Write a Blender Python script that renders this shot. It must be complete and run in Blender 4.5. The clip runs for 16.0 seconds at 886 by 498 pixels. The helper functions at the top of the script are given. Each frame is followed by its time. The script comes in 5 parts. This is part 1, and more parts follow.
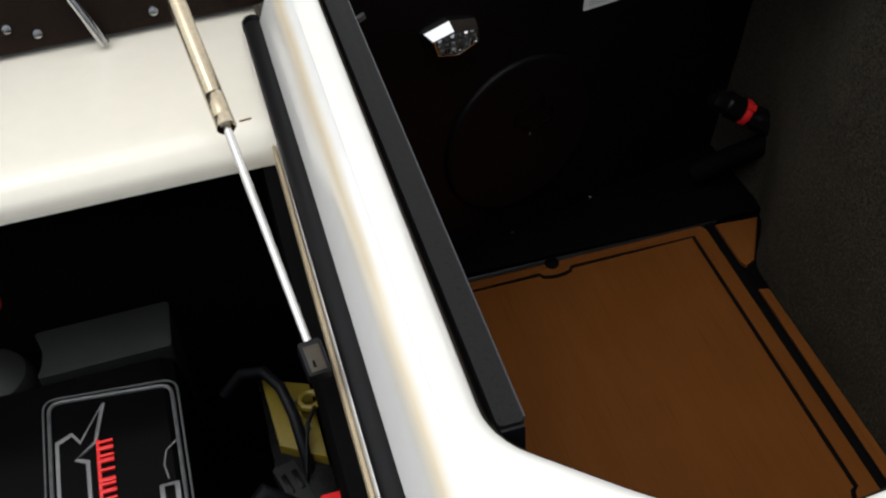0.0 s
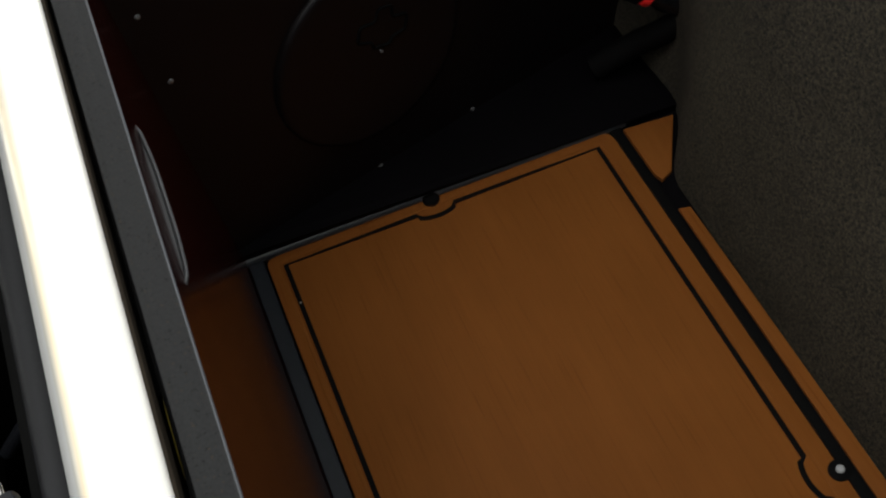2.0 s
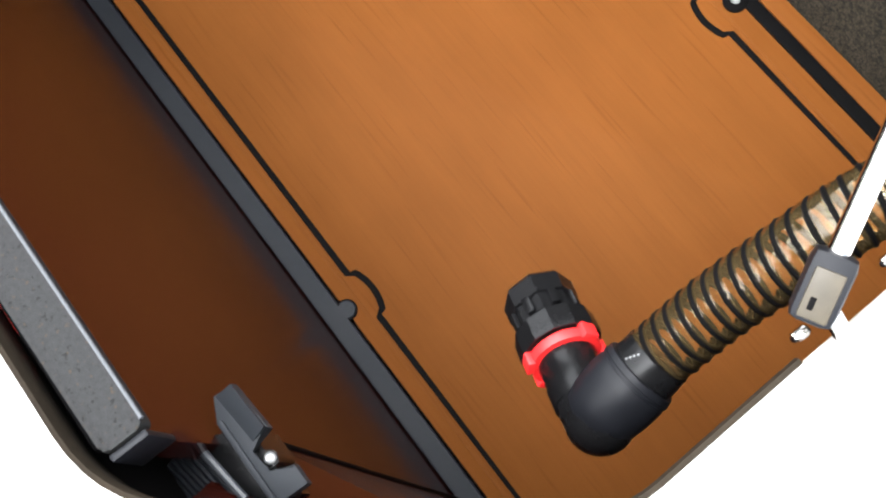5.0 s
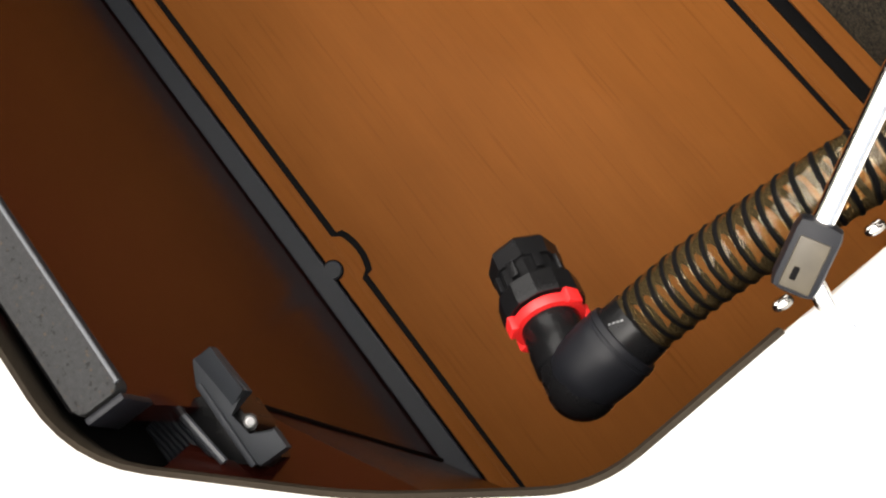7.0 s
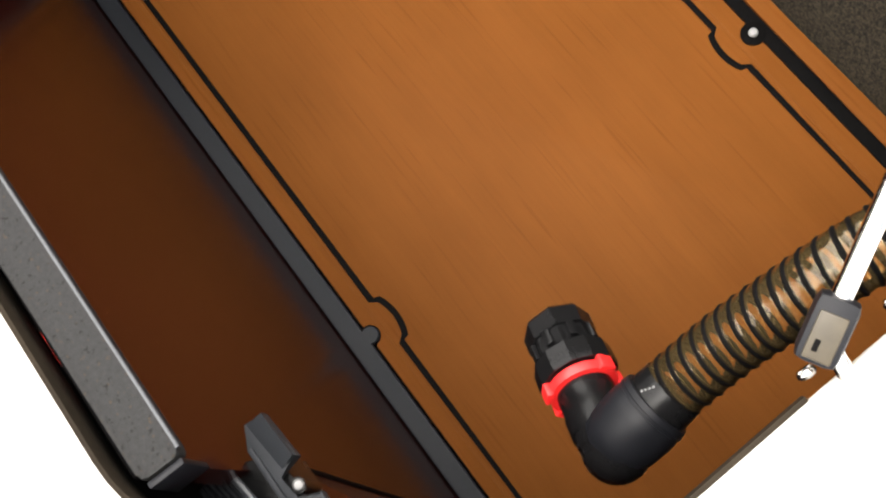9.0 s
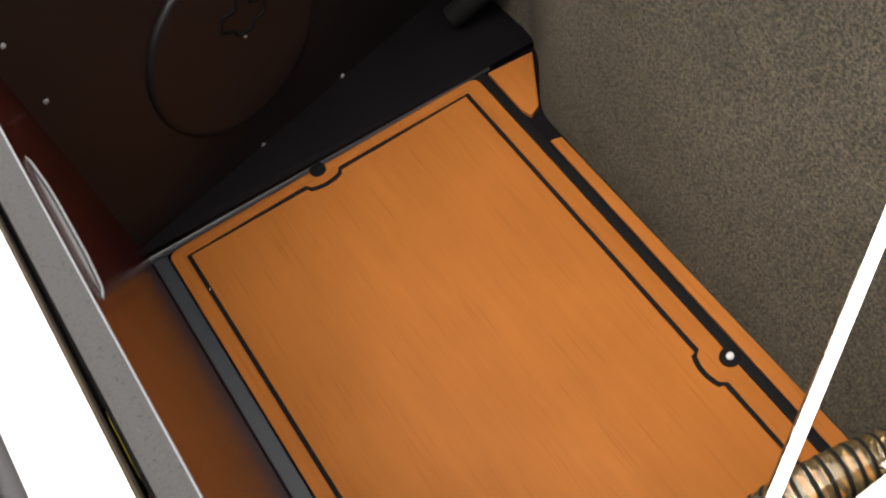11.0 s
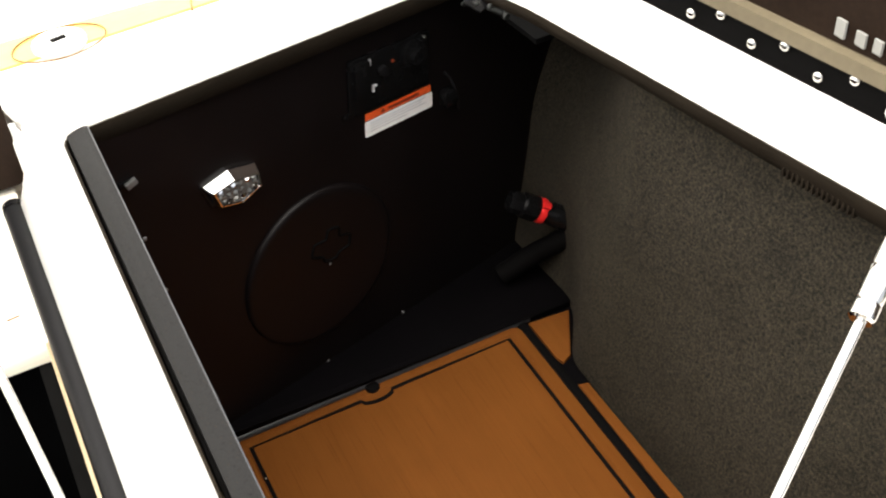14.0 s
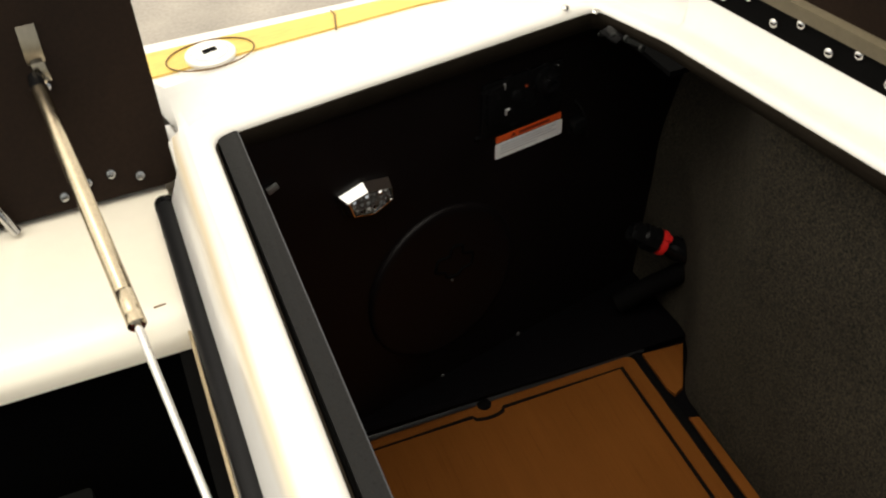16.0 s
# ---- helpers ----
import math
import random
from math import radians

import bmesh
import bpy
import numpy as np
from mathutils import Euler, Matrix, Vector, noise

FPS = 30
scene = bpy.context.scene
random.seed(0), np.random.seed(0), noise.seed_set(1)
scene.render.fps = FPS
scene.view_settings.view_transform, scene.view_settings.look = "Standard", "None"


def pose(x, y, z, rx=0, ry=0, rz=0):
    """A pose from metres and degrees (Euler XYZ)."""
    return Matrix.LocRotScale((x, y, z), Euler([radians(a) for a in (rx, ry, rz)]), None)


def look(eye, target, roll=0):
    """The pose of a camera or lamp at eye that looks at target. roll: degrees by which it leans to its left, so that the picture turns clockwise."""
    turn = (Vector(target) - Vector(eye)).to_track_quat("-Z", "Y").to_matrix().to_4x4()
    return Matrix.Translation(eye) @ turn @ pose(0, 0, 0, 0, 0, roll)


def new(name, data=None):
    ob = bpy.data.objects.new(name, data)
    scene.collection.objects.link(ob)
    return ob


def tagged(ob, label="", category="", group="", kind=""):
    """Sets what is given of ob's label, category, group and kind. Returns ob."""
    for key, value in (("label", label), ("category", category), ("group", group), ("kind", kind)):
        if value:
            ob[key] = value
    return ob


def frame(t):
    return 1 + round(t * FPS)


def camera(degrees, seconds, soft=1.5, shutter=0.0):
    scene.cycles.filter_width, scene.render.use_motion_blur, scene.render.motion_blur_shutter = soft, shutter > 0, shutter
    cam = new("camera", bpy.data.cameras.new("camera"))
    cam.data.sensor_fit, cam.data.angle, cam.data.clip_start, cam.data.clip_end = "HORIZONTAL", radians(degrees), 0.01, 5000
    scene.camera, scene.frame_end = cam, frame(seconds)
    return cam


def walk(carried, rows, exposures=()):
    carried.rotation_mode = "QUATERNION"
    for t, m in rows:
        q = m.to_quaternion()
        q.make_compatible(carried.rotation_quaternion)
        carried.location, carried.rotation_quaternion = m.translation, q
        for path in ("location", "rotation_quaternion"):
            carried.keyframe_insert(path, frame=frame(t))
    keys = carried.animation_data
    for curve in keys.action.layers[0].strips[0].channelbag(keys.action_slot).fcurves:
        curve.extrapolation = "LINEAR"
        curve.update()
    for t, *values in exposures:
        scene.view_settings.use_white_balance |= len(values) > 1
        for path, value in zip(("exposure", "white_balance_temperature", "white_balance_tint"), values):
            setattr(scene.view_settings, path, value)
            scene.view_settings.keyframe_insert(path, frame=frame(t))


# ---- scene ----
cam = camera(43.0, 16.0, soft=2.2, shutter=0.0)
PATH = [
    (0, (-0.223, -1.104, 1.216), (0.092, 0.286, -0.187), -4.5),
    (0.5, (-0.213, -1.09, 1.215), (0.249, 0.243, -0.203), -2.5),
    (1, (-0.139, -0.984, 1.186), (0.237, 0.344, -0.262), -5.5),
    (1.5, (-0.049, -0.882, 1.14), (0.194, 0.351, -0.415), -10.8),
    (2, (-0.019, -0.848, 1.091), (0.277, 0.309, -0.513), -9.3),
    (2.5, (0.003, -0.813, 1.055), (0.221, 0.173, -0.672), -17.4),
    (3, (0.026, -0.782, 1.038), (0.196, 0.065, -0.766), -22.3),
    (3.5, (0.047, -0.786, 1.014), (0.172, -0.101, -0.861), -27.0),
    (4, (0.045, -0.794, 1.019), (0.211, -0.137, -0.862), -24.0),
    (4.5, (0.047, -0.792, 1.001), (0.161, -0.261, -0.923), -27.4),
    (4.7, (0.043, -0.791, 1.0), (0.127, -0.255, -0.925), -29.8),
    (6.8, (0.047, -0.786, 0.995), (0.094, -0.331, -0.952), -31.6),
    (7, (0.048, -0.789, 0.994), (0.094, -0.323, -0.95), -32.0),
    (7.5, (0.051, -0.793, 1.008), (0.108, -0.279, -0.924), -32.0),
    (8, (0.049, -0.792, 1.011), (0.114, -0.274, -0.92), -31.5),
    (8.5, (0.047, -0.787, 1.01), (0.113, -0.275, -0.922), -31.0),
    (9, (0.047, -0.789, 1.023), (0.116, -0.211, -0.89), -31.1),
    (9.5, (0.047, -0.791, 1.042), (0.139, -0.145, -0.848), -29.3),
    (10, (0.042, -0.804, 1.076), (0.267, -0.034, -0.756), -19.6),
    (10.2, (0.03, -0.812, 1.097), (0.33, 0.003, -0.705), -15.3),
    (12.3, (-0.078, -0.993, 1.209), (0.443, 0.208, -0.302), -10.7),
    (12.5, (-0.089, -1.004, 1.22), (0.469, 0.22, -0.261), -9.4),
    (13, (-0.125, -1.03, 1.254), (0.461, 0.306, -0.115), -7.0),
    (13.5, (-0.132, -1.04, 1.266), (0.456, 0.29, -0.107), -5.3),
    (14, (-0.142, -1.045, 1.262), (0.461, 0.313, -0.076), -4.6),
    (14.5, (-0.145, -1.045, 1.258), (0.437, 0.328, -0.074), -4.8),
    (15, (-0.141, -1.05, 1.267), (0.429, 0.325, -0.069), -4.9),
    (15.5, (-0.139, -1.063, 1.271), (0.394, 0.356, -0.034), -5.5),
    (16, (-0.176, -1.074, 1.275), (0.271, 0.395, -0.007), -5.4),
]
EXPOSURES = [(0.0, -0.05, 6050, 8), (1.0, -0.05, 6050, 8), (2.0, 0.5, 6150, 5), (2.5, 1.4, 5850, 2), (3.0, 1.7, 5600, 1), (3.5, 2.5, 5350, 1), (4.0, 2.8, 5350, 3), (4.5, 2.9, 5600, 7), (7.0, 2.1, 6600, 10), (9.0, 2.4, 6600, 10), (10.2, 2.7, 6600, 10), (12.5, 2.85, 6700, 10), (14.0, 1.7, 6700, 9), (16.0, 0.35, 7150, 7)]
walk(cam, [(t, look(eye, target, roll)) for t, eye, target, roll in PATH], EXPOSURES)

# ---- daylight ----
world = bpy.data.worlds.new("sky")
scene.world = world
world.use_nodes = True
wn = world.node_tree.nodes
sky = wn.new("ShaderNodeTexSky")
sky.sky_type = "NISHITA"
sky.sun_disc = False
sky.sun_elevation = radians(75)
sky.sun_rotation = radians(276)
sky.dust_density, sky.air_density = 4.0, 1.0
pale = wn.new("ShaderNodeHueSaturation")
pale.inputs["Saturation"].default_value = 0.35
wn["Background"].inputs[1].default_value = 0.11
world.node_tree.links.new(sky.outputs[0], pale.inputs["Color"])
world.node_tree.links.new(pale.outputs[0], wn["Background"].inputs[0])
sun_data = bpy.data.lights.new("sun", "SUN")
sun_data.energy, sun_data.angle, sun_data.color = 2.9, radians(150), (1.0, 0.93, 0.83)
sun = new("sun", sun_data)
SUN_FROM = Vector((0.0, 0.45, 1.0))
sun.rotation_mode = "QUATERNION"
sun.rotation_quaternion = SUN_FROM.to_track_quat("Z", "Y")


# ---- materials ----
def mat(name, base, rough=0.5, metal=0.0, spec=0.5, var=0.12, scale=8.0, fine=120.0, bump=0.15, dist=0.0006, coat=0.0, stretch=(1, 1, 1), rough_var=0.1):
    """A principled surface with colour and roughness varying at two scales and a fine relief."""
    m = bpy.data.materials.new(name)
    m.use_nodes = True
    n, l = m.node_tree.nodes, m.node_tree.links
    p = n["Principled BSDF"]
    p.inputs["Metallic"].default_value = metal
    p.inputs["Specular IOR Level"].default_value = spec
    p.inputs["Coat Weight"].default_value = coat
    p.inputs["Coat Roughness"].default_value = 0.08
    tc = n.new("ShaderNodeTexCoord")
    mp = n.new("ShaderNodeMapping")
    mp.inputs["Scale"].default_value = stretch
    l.new(tc.outputs["Object"], mp.inputs[0])
    big, small = n.new("ShaderNodeTexNoise"), n.new("ShaderNodeTexNoise")
    for tex, s, d in ((big, scale, 4), (small, fine, 3)):
        tex.inputs["Scale"].default_value, tex.inputs["Detail"].default_value = s, d
        l.new(mp.outputs[0], tex.inputs["Vector"])
    mix = n.new("ShaderNodeMath")
    mix.operation = "MULTIPLY_ADD"
    mix.inputs[1].default_value = 0.6
    half = n.new("ShaderNodeMath")
    half.operation = "MULTIPLY"
    half.inputs[1].default_value = 0.4
    l.new(small.outputs[0], half.inputs[0])
    l.new(big.outputs[0], mix.inputs[0])
    l.new(half.outputs[0], mix.inputs[2])
    ramp = n.new("ShaderNodeValToRGB")
    lo = [max(0.0, c * (1 - var)) for c in base]
    hi = [min(1.0, c * (1 + var)) for c in base]
    ramp.color_ramp.elements[0].position, ramp.color_ramp.elements[1].position = 0.3, 0.7
    ramp.color_ramp.elements[0].color, ramp.color_ramp.elements[1].color = (*lo, 1), (*hi, 1)
    l.new(mix.outputs[0], ramp.inputs[0])
    l.new(ramp.outputs[0], p.inputs["Base Color"])
    rr = n.new("ShaderNodeMapRange")
    rr.inputs["To Min"].default_value, rr.inputs["To Max"].default_value = max(0.02, rough - rough_var), min(1.0, rough + rough_var)
    l.new(big.outputs[0], rr.inputs["Value"])
    l.new(rr.outputs[0], p.inputs["Roughness"])
    if bump:
        b = n.new("ShaderNodeBump")
        b.inputs["Strength"].default_value, b.inputs["Distance"].default_value = bump, dist
        l.new(small.outputs[0], b.inputs["Height"])
        l.new(b.outputs[0], p.inputs["Normal"])
    return m


GELCOAT = mat("white_gelcoat", (0.80, 0.78, 0.73), 0.22, var=0.03, scale=5, fine=60, bump=0.03, coat=0.5)
CREAM_GELCOAT = mat("cream_gelcoat", (0.86, 0.81, 0.69), 0.22, var=0.03, scale=5, fine=60, bump=0.03, coat=0.5)
# black board; the wood floor's red reflection is put into base colour and tint
BLACK_BOARD = mat("black_board_red_reflection", (0.0140, 0.0020, 0.0014), 0.23, spec=0.15, var=0.25, scale=12, fine=500, bump=0.06, dist=0.0003, rough_var=0.05)
BULKHEAD = mat("satin_black_bulkhead", (0.0042, 0.0030, 0.0031), 0.42, spec=0.19, var=0.3, scale=12, fine=500, bump=0.08, dist=0.0003, rough_var=0.06)
BLACK_PLASTIC = mat("black_moulded_plastic", (0.0045, 0.0045, 0.0048), 0.26, spec=0.15, var=0.2, scale=40, fine=600, bump=0.1, dist=0.0002)
BLACK_BOARD.node_tree.nodes["Principled BSDF"].inputs["Specular Tint"].default_value = (1.0, 0.52, 0.55, 1)
RUBBER = mat("black_rubber", (0.0055, 0.0055, 0.0062), 0.5, spec=0.16, var=0.3, scale=20, fine=400, bump=0.2, dist=0.0004)
TRIM = mat("charcoal_edge_trim", (0.034, 0.037, 0.042), 0.42, var=0.2, scale=15, fine=500, bump=0.15, dist=0.0003)
LATCH = mat("grey_latch_plastic", (0.015, 0.017, 0.020), 0.6, spec=0.2)
SLATE = mat("slate_plastic", (0.0092, 0.0108, 0.0138), 0.55, spec=0.2, var=0.2, scale=15, fine=500, bump=0.15, dist=0.0003)
LENS = mat("clear_prism_lens", (0.15, 0.15, 0.145), 0.18, metal=0.5, var=0.25, scale=300, fine=900)
GRIP = mat("grey_grip_plastic", (0.036, 0.037, 0.039), 0.4, var=0.2, scale=30, fine=400, bump=0.1, dist=0.0003)
# black panel whose base red paints in the reflected wood
CORNER = mat("black_panel_red_reflection", (0.0160, 0.0030, 0.0018), 0.2, spec=0.18, var=0.2, scale=12, fine=500)
CUFF = mat("matt_black_cuff", (0.0058, 0.0062, 0.0078), 0.45, spec=0.14, var=0.2, scale=30, fine=400, bump=0.1, dist=0.0003)
LEDGE = mat("matt_black_ledge", (0.0020, 0.0017, 0.0021), 0.8, spec=0.03, var=0.3, scale=20, fine=300)
GASKET = mat("brown_black_edging", (0.015, 0.0115, 0.0078), 0.75, spec=0.06, var=0.3, scale=20, fine=300)
CLIP = mat("brown_spring_clip", (0.036, 0.029, 0.0175), 0.35, spec=0.25, metal=0.0, var=0.3, scale=60)
INLAY = mat("black_inlay", (0.0022, 0.0020, 0.0020), 0.75, spec=0.05, var=0.2, bump=0.1)
STEEL = mat("polished_steel", (0.58, 0.57, 0.55), 0.16, metal=1.0, var=0.06, scale=30, fine=500, bump=0.05, dist=0.0002, rough_var=0.06)
STRUT_STEEL = mat("brushed_strut_steel", (0.46, 0.39, 0.28), 0.2, metal=1.0, var=0.15, scale=30, fine=300, bump=0.1, stretch=(1, 1, 0.1))
ZINC = mat("dull_zinc", (0.30, 0.30, 0.30), 0.55, metal=0.3, var=0.08, scale=200, bump=0.05)
CHROME = mat("chrome", (0.8, 0.8, 0.8), 0.07, metal=1.0, var=0.03, bump=0.0, rough_var=0.03)
RED = mat("red_plastic", (0.75, 0.02, 0.02), 0.4, var=0.12, scale=30, fine=400, bump=0.1)
YELLOW = mat("yellow_case", (0.15, 0.11, 0.006), 0.5, var=0.25, scale=20, fine=300, bump=0.1)
ORANGE = mat("orange_print", (0.80, 0.11, 0.02), 0.5, var=0.08, bump=0.0)
PAPER = mat("white_sticker", (0.85, 0.85, 0.83), 0.45, var=0.05, bump=0.0)
PRINT = mat("grey_print", (0.5, 0.5, 0.5), 0.6, var=0.1, bump=0.0)
OUTLINE = mat("dull_silver_outline", (0.085, 0.088, 0.09), 0.45, metal=0.3, var=0.25, scale=60)
ENGINE = mat("gloss_black_cover", (0.0022, 0.0022, 0.0022), 0.25, spec=0.03, var=0.2, scale=10, fine=300, bump=0.03)
MANIFOLD = mat("grey_black_casting", (0.0150, 0.0162, 0.0150), 0.45, spec=0.18, var=0.2, scale=25, fine=300)
GREY_METAL = mat("grey_cast_metal", (0.2, 0.2, 0.2), 0.45, metal=0.6, var=0.25, scale=30, fine=300, bump=0.2)
TEAK = mat("yellow_teak_deck", (0.75, 0.52, 0.13), 0.55, var=0.2, scale=20, fine=200, stretch=(0.15, 1, 1))
GROUND = mat("pale_asphalt", (0.34, 0.31, 0.27), 0.9, var=0.25, scale=3, fine=60, bump=0.4, dist=0.004)
LID = mat("black_lid_liner", (0.0145, 0.0082, 0.0050), 0.65, spec=0.12, var=0.4, scale=8, fine=200, bump=0.3)
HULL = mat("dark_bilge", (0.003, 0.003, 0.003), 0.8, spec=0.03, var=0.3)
# cream lip with its shade put into the tan colour
LIP = mat("shaded_cream_lip", (0.50, 0.40, 0.25), 0.35, var=0.15, scale=20)


def wood_material():
    m = bpy.data.materials.new("cherry_wood_laminate")
    m.use_nodes = True
    n, l = m.node_tree.nodes, m.node_tree.links
    p = n["Principled BSDF"]
    tc, mp = n.new("ShaderNodeTexCoord"), n.new("ShaderNodeMapping")
    mp.inputs["Scale"].default_value = (1.0, 0.06, 1.0)
    l.new(tc.outputs["Object"], mp.inputs[0])
    a, b, c = (n.new("ShaderNodeTexNoise") for _ in range(3))
    for tex, s, d in ((a, 28, 5), (b, 240, 4)):
        tex.inputs["Scale"].default_value, tex.inputs["Detail"].default_value = s, d
        l.new(mp.outputs[0], tex.inputs["Vector"])
    c.inputs["Scale"].default_value, c.inputs["Detail"].default_value = 7, 3
    l.new(tc.outputs["Object"], c.inputs["Vector"])
    add1, add2 = n.new("ShaderNodeMath"), n.new("ShaderNodeMath")
    for ad, f in ((add1, 0.22), (add2, 0.5)):
        ad.operation = "MULTIPLY_ADD"
        ad.inputs[1].default_value = f
    l.new(b.outputs[0], add1.inputs[0])
    l.new(c.outputs[0], add2.inputs[0])
    sc = n.new("ShaderNodeMath")
    sc.operation = "MULTIPLY"
    sc.inputs[1].default_value = 0.5
    l.new(a.outputs[0], sc.inputs[0])
    l.new(sc.outputs[0], add1.inputs[2])
    l.new(add1.outputs[0], add2.inputs[2])
    ramp = n.new("ShaderNodeValToRGB")
    e = ramp.color_ramp.elements
    e[0].position, e[0].color = 0.42, (0.112, 0.0372, 0.0074, 1)
    e[1].position, e[1].color = 0.80, (0.147, 0.0505, 0.0104, 1)
    l.new(add2.outputs[0], ramp.inputs[0])
    # sparse dark pore streaks along the grain
    mp2, pore, cut, dark = n.new("ShaderNodeMapping"), n.new("ShaderNodeTexNoise"), n.new("ShaderNodeValToRGB"), n.new("ShaderNodeMix")
    mp2.inputs["Scale"].default_value = (1.0, 0.03, 1.0)
    pore.inputs["Scale"].default_value, pore.inputs["Detail"].default_value = 300, 2
    cut.color_ramp.elements[0].position, cut.color_ramp.elements[0].color = 0.59, (1, 1, 1, 1)
    cut.color_ramp.elements[1].position, cut.color_ramp.elements[1].color = 0.77, (0.80, 0.75, 0.70, 1)
    dark.data_type, dark.blend_type = "RGBA", "MULTIPLY"
    dark.inputs["Factor"].default_value = 1.0
    l.new(tc.outputs["Object"], mp2.inputs[0])
    l.new(mp2.outputs[0], pore.inputs["Vector"])
    l.new(pore.outputs[0], cut.inputs[0])
    l.new(ramp.outputs[0], dark.inputs["A"])
    l.new(cut.outputs[0], dark.inputs["B"])
    l.new(dark.outputs["Result"], p.inputs["Base Color"])
    p.inputs["Roughness"].default_value = 0.6
    p.inputs["Specular IOR Level"].default_value = 0.03
    bp = n.new("ShaderNodeBump")
    bp.inputs["Strength"].default_value, bp.inputs["Distance"].default_value = 0.06, 0.0003
    l.new(b.outputs[0], bp.inputs["Height"])
    l.new(bp.outputs[0], p.inputs["Normal"])
    return m


def carpet_material():
    m = bpy.data.materials.new("grey_brown_carpet")
    m.use_nodes = True
    n, l = m.node_tree.nodes, m.node_tree.links
    p = n["Principled BSDF"]
    tc = n.new("ShaderNodeTexCoord")
    a, b, c = (n.new("ShaderNodeTexNoise") for _ in range(3))
    for tex, s, d in ((a, 900, 4), (b, 270, 4), (c, 9, 4)):
        tex.inputs["Scale"].default_value, tex.inputs["Detail"].default_value = s, d
        tex.inputs["Roughness"].default_value = 0.65
        l.new(tc.outputs["Object"], tex.inputs["Vector"])
    ad = n.new("ShaderNodeMath")
    ad.operation = "ADD"
    l.new(a.outputs[0], ad.inputs[0])
    l.new(b.outputs[0], ad.inputs[1])
    ramp = n.new("ShaderNodeValToRGB")
    e = ramp.color_ramp.elements
    e[0].position, e[0].color = 0.43, (0.011, 0.0106, 0.0100, 1)
    e[1].position, e[1].color = 0.64, (0.080, 0.0655, 0.042, 1)
    hf = n.new("ShaderNodeMath")
    hf.operation = "MULTIPLY"
    hf.inputs[1].default_value = 0.5
    l.new(ad.outputs[0], hf.inputs[0])
    l.new(hf.outputs[0], ramp.inputs[0])
    mx = n.new("ShaderNodeMix")
    mx.data_type = "RGBA"
    mx.blend_type = "MULTIPLY"
    mx.inputs["Factor"].default_value = 0.5
    r2 = n.new("ShaderNodeValToRGB")
    r2.color_ramp.elements[0].position, r2.color_ramp.elements[0].color = 0.3, (0.55, 0.55, 0.55, 1)
    r2.color_ramp.elements[1].position, r2.color_ramp.elements[1].color = 0.55, (1, 1, 1, 1)
    l.new(c.outputs[0], r2.inputs[0])
    l.new(ramp.outputs[0], mx.inputs["A"])
    l.new(r2.outputs[0], mx.inputs["B"])
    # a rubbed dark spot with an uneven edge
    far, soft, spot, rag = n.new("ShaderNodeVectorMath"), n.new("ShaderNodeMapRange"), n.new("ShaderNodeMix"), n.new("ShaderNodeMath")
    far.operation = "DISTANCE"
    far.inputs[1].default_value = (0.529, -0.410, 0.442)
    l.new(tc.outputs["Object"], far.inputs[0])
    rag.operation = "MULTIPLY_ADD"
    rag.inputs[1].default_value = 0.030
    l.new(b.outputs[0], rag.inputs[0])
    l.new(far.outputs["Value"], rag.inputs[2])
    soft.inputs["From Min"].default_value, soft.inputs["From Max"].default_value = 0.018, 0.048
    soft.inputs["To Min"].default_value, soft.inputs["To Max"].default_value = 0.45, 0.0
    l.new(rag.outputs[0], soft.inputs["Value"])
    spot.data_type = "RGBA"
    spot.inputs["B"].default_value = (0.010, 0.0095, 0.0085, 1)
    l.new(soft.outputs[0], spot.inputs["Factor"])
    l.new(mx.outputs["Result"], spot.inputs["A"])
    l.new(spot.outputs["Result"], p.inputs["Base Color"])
    p.inputs["Roughness"].default_value = 0.95
    p.inputs["Specular IOR Level"].default_value = 0.15
    bp = n.new("ShaderNodeBump")
    bp.inputs["Strength"].default_value, bp.inputs["Distance"].default_value = 0.9, 0.003
    l.new(hf.outputs[0], bp.inputs["Height"])
    l.new(bp.outputs[0], p.inputs["Normal"])
    return m


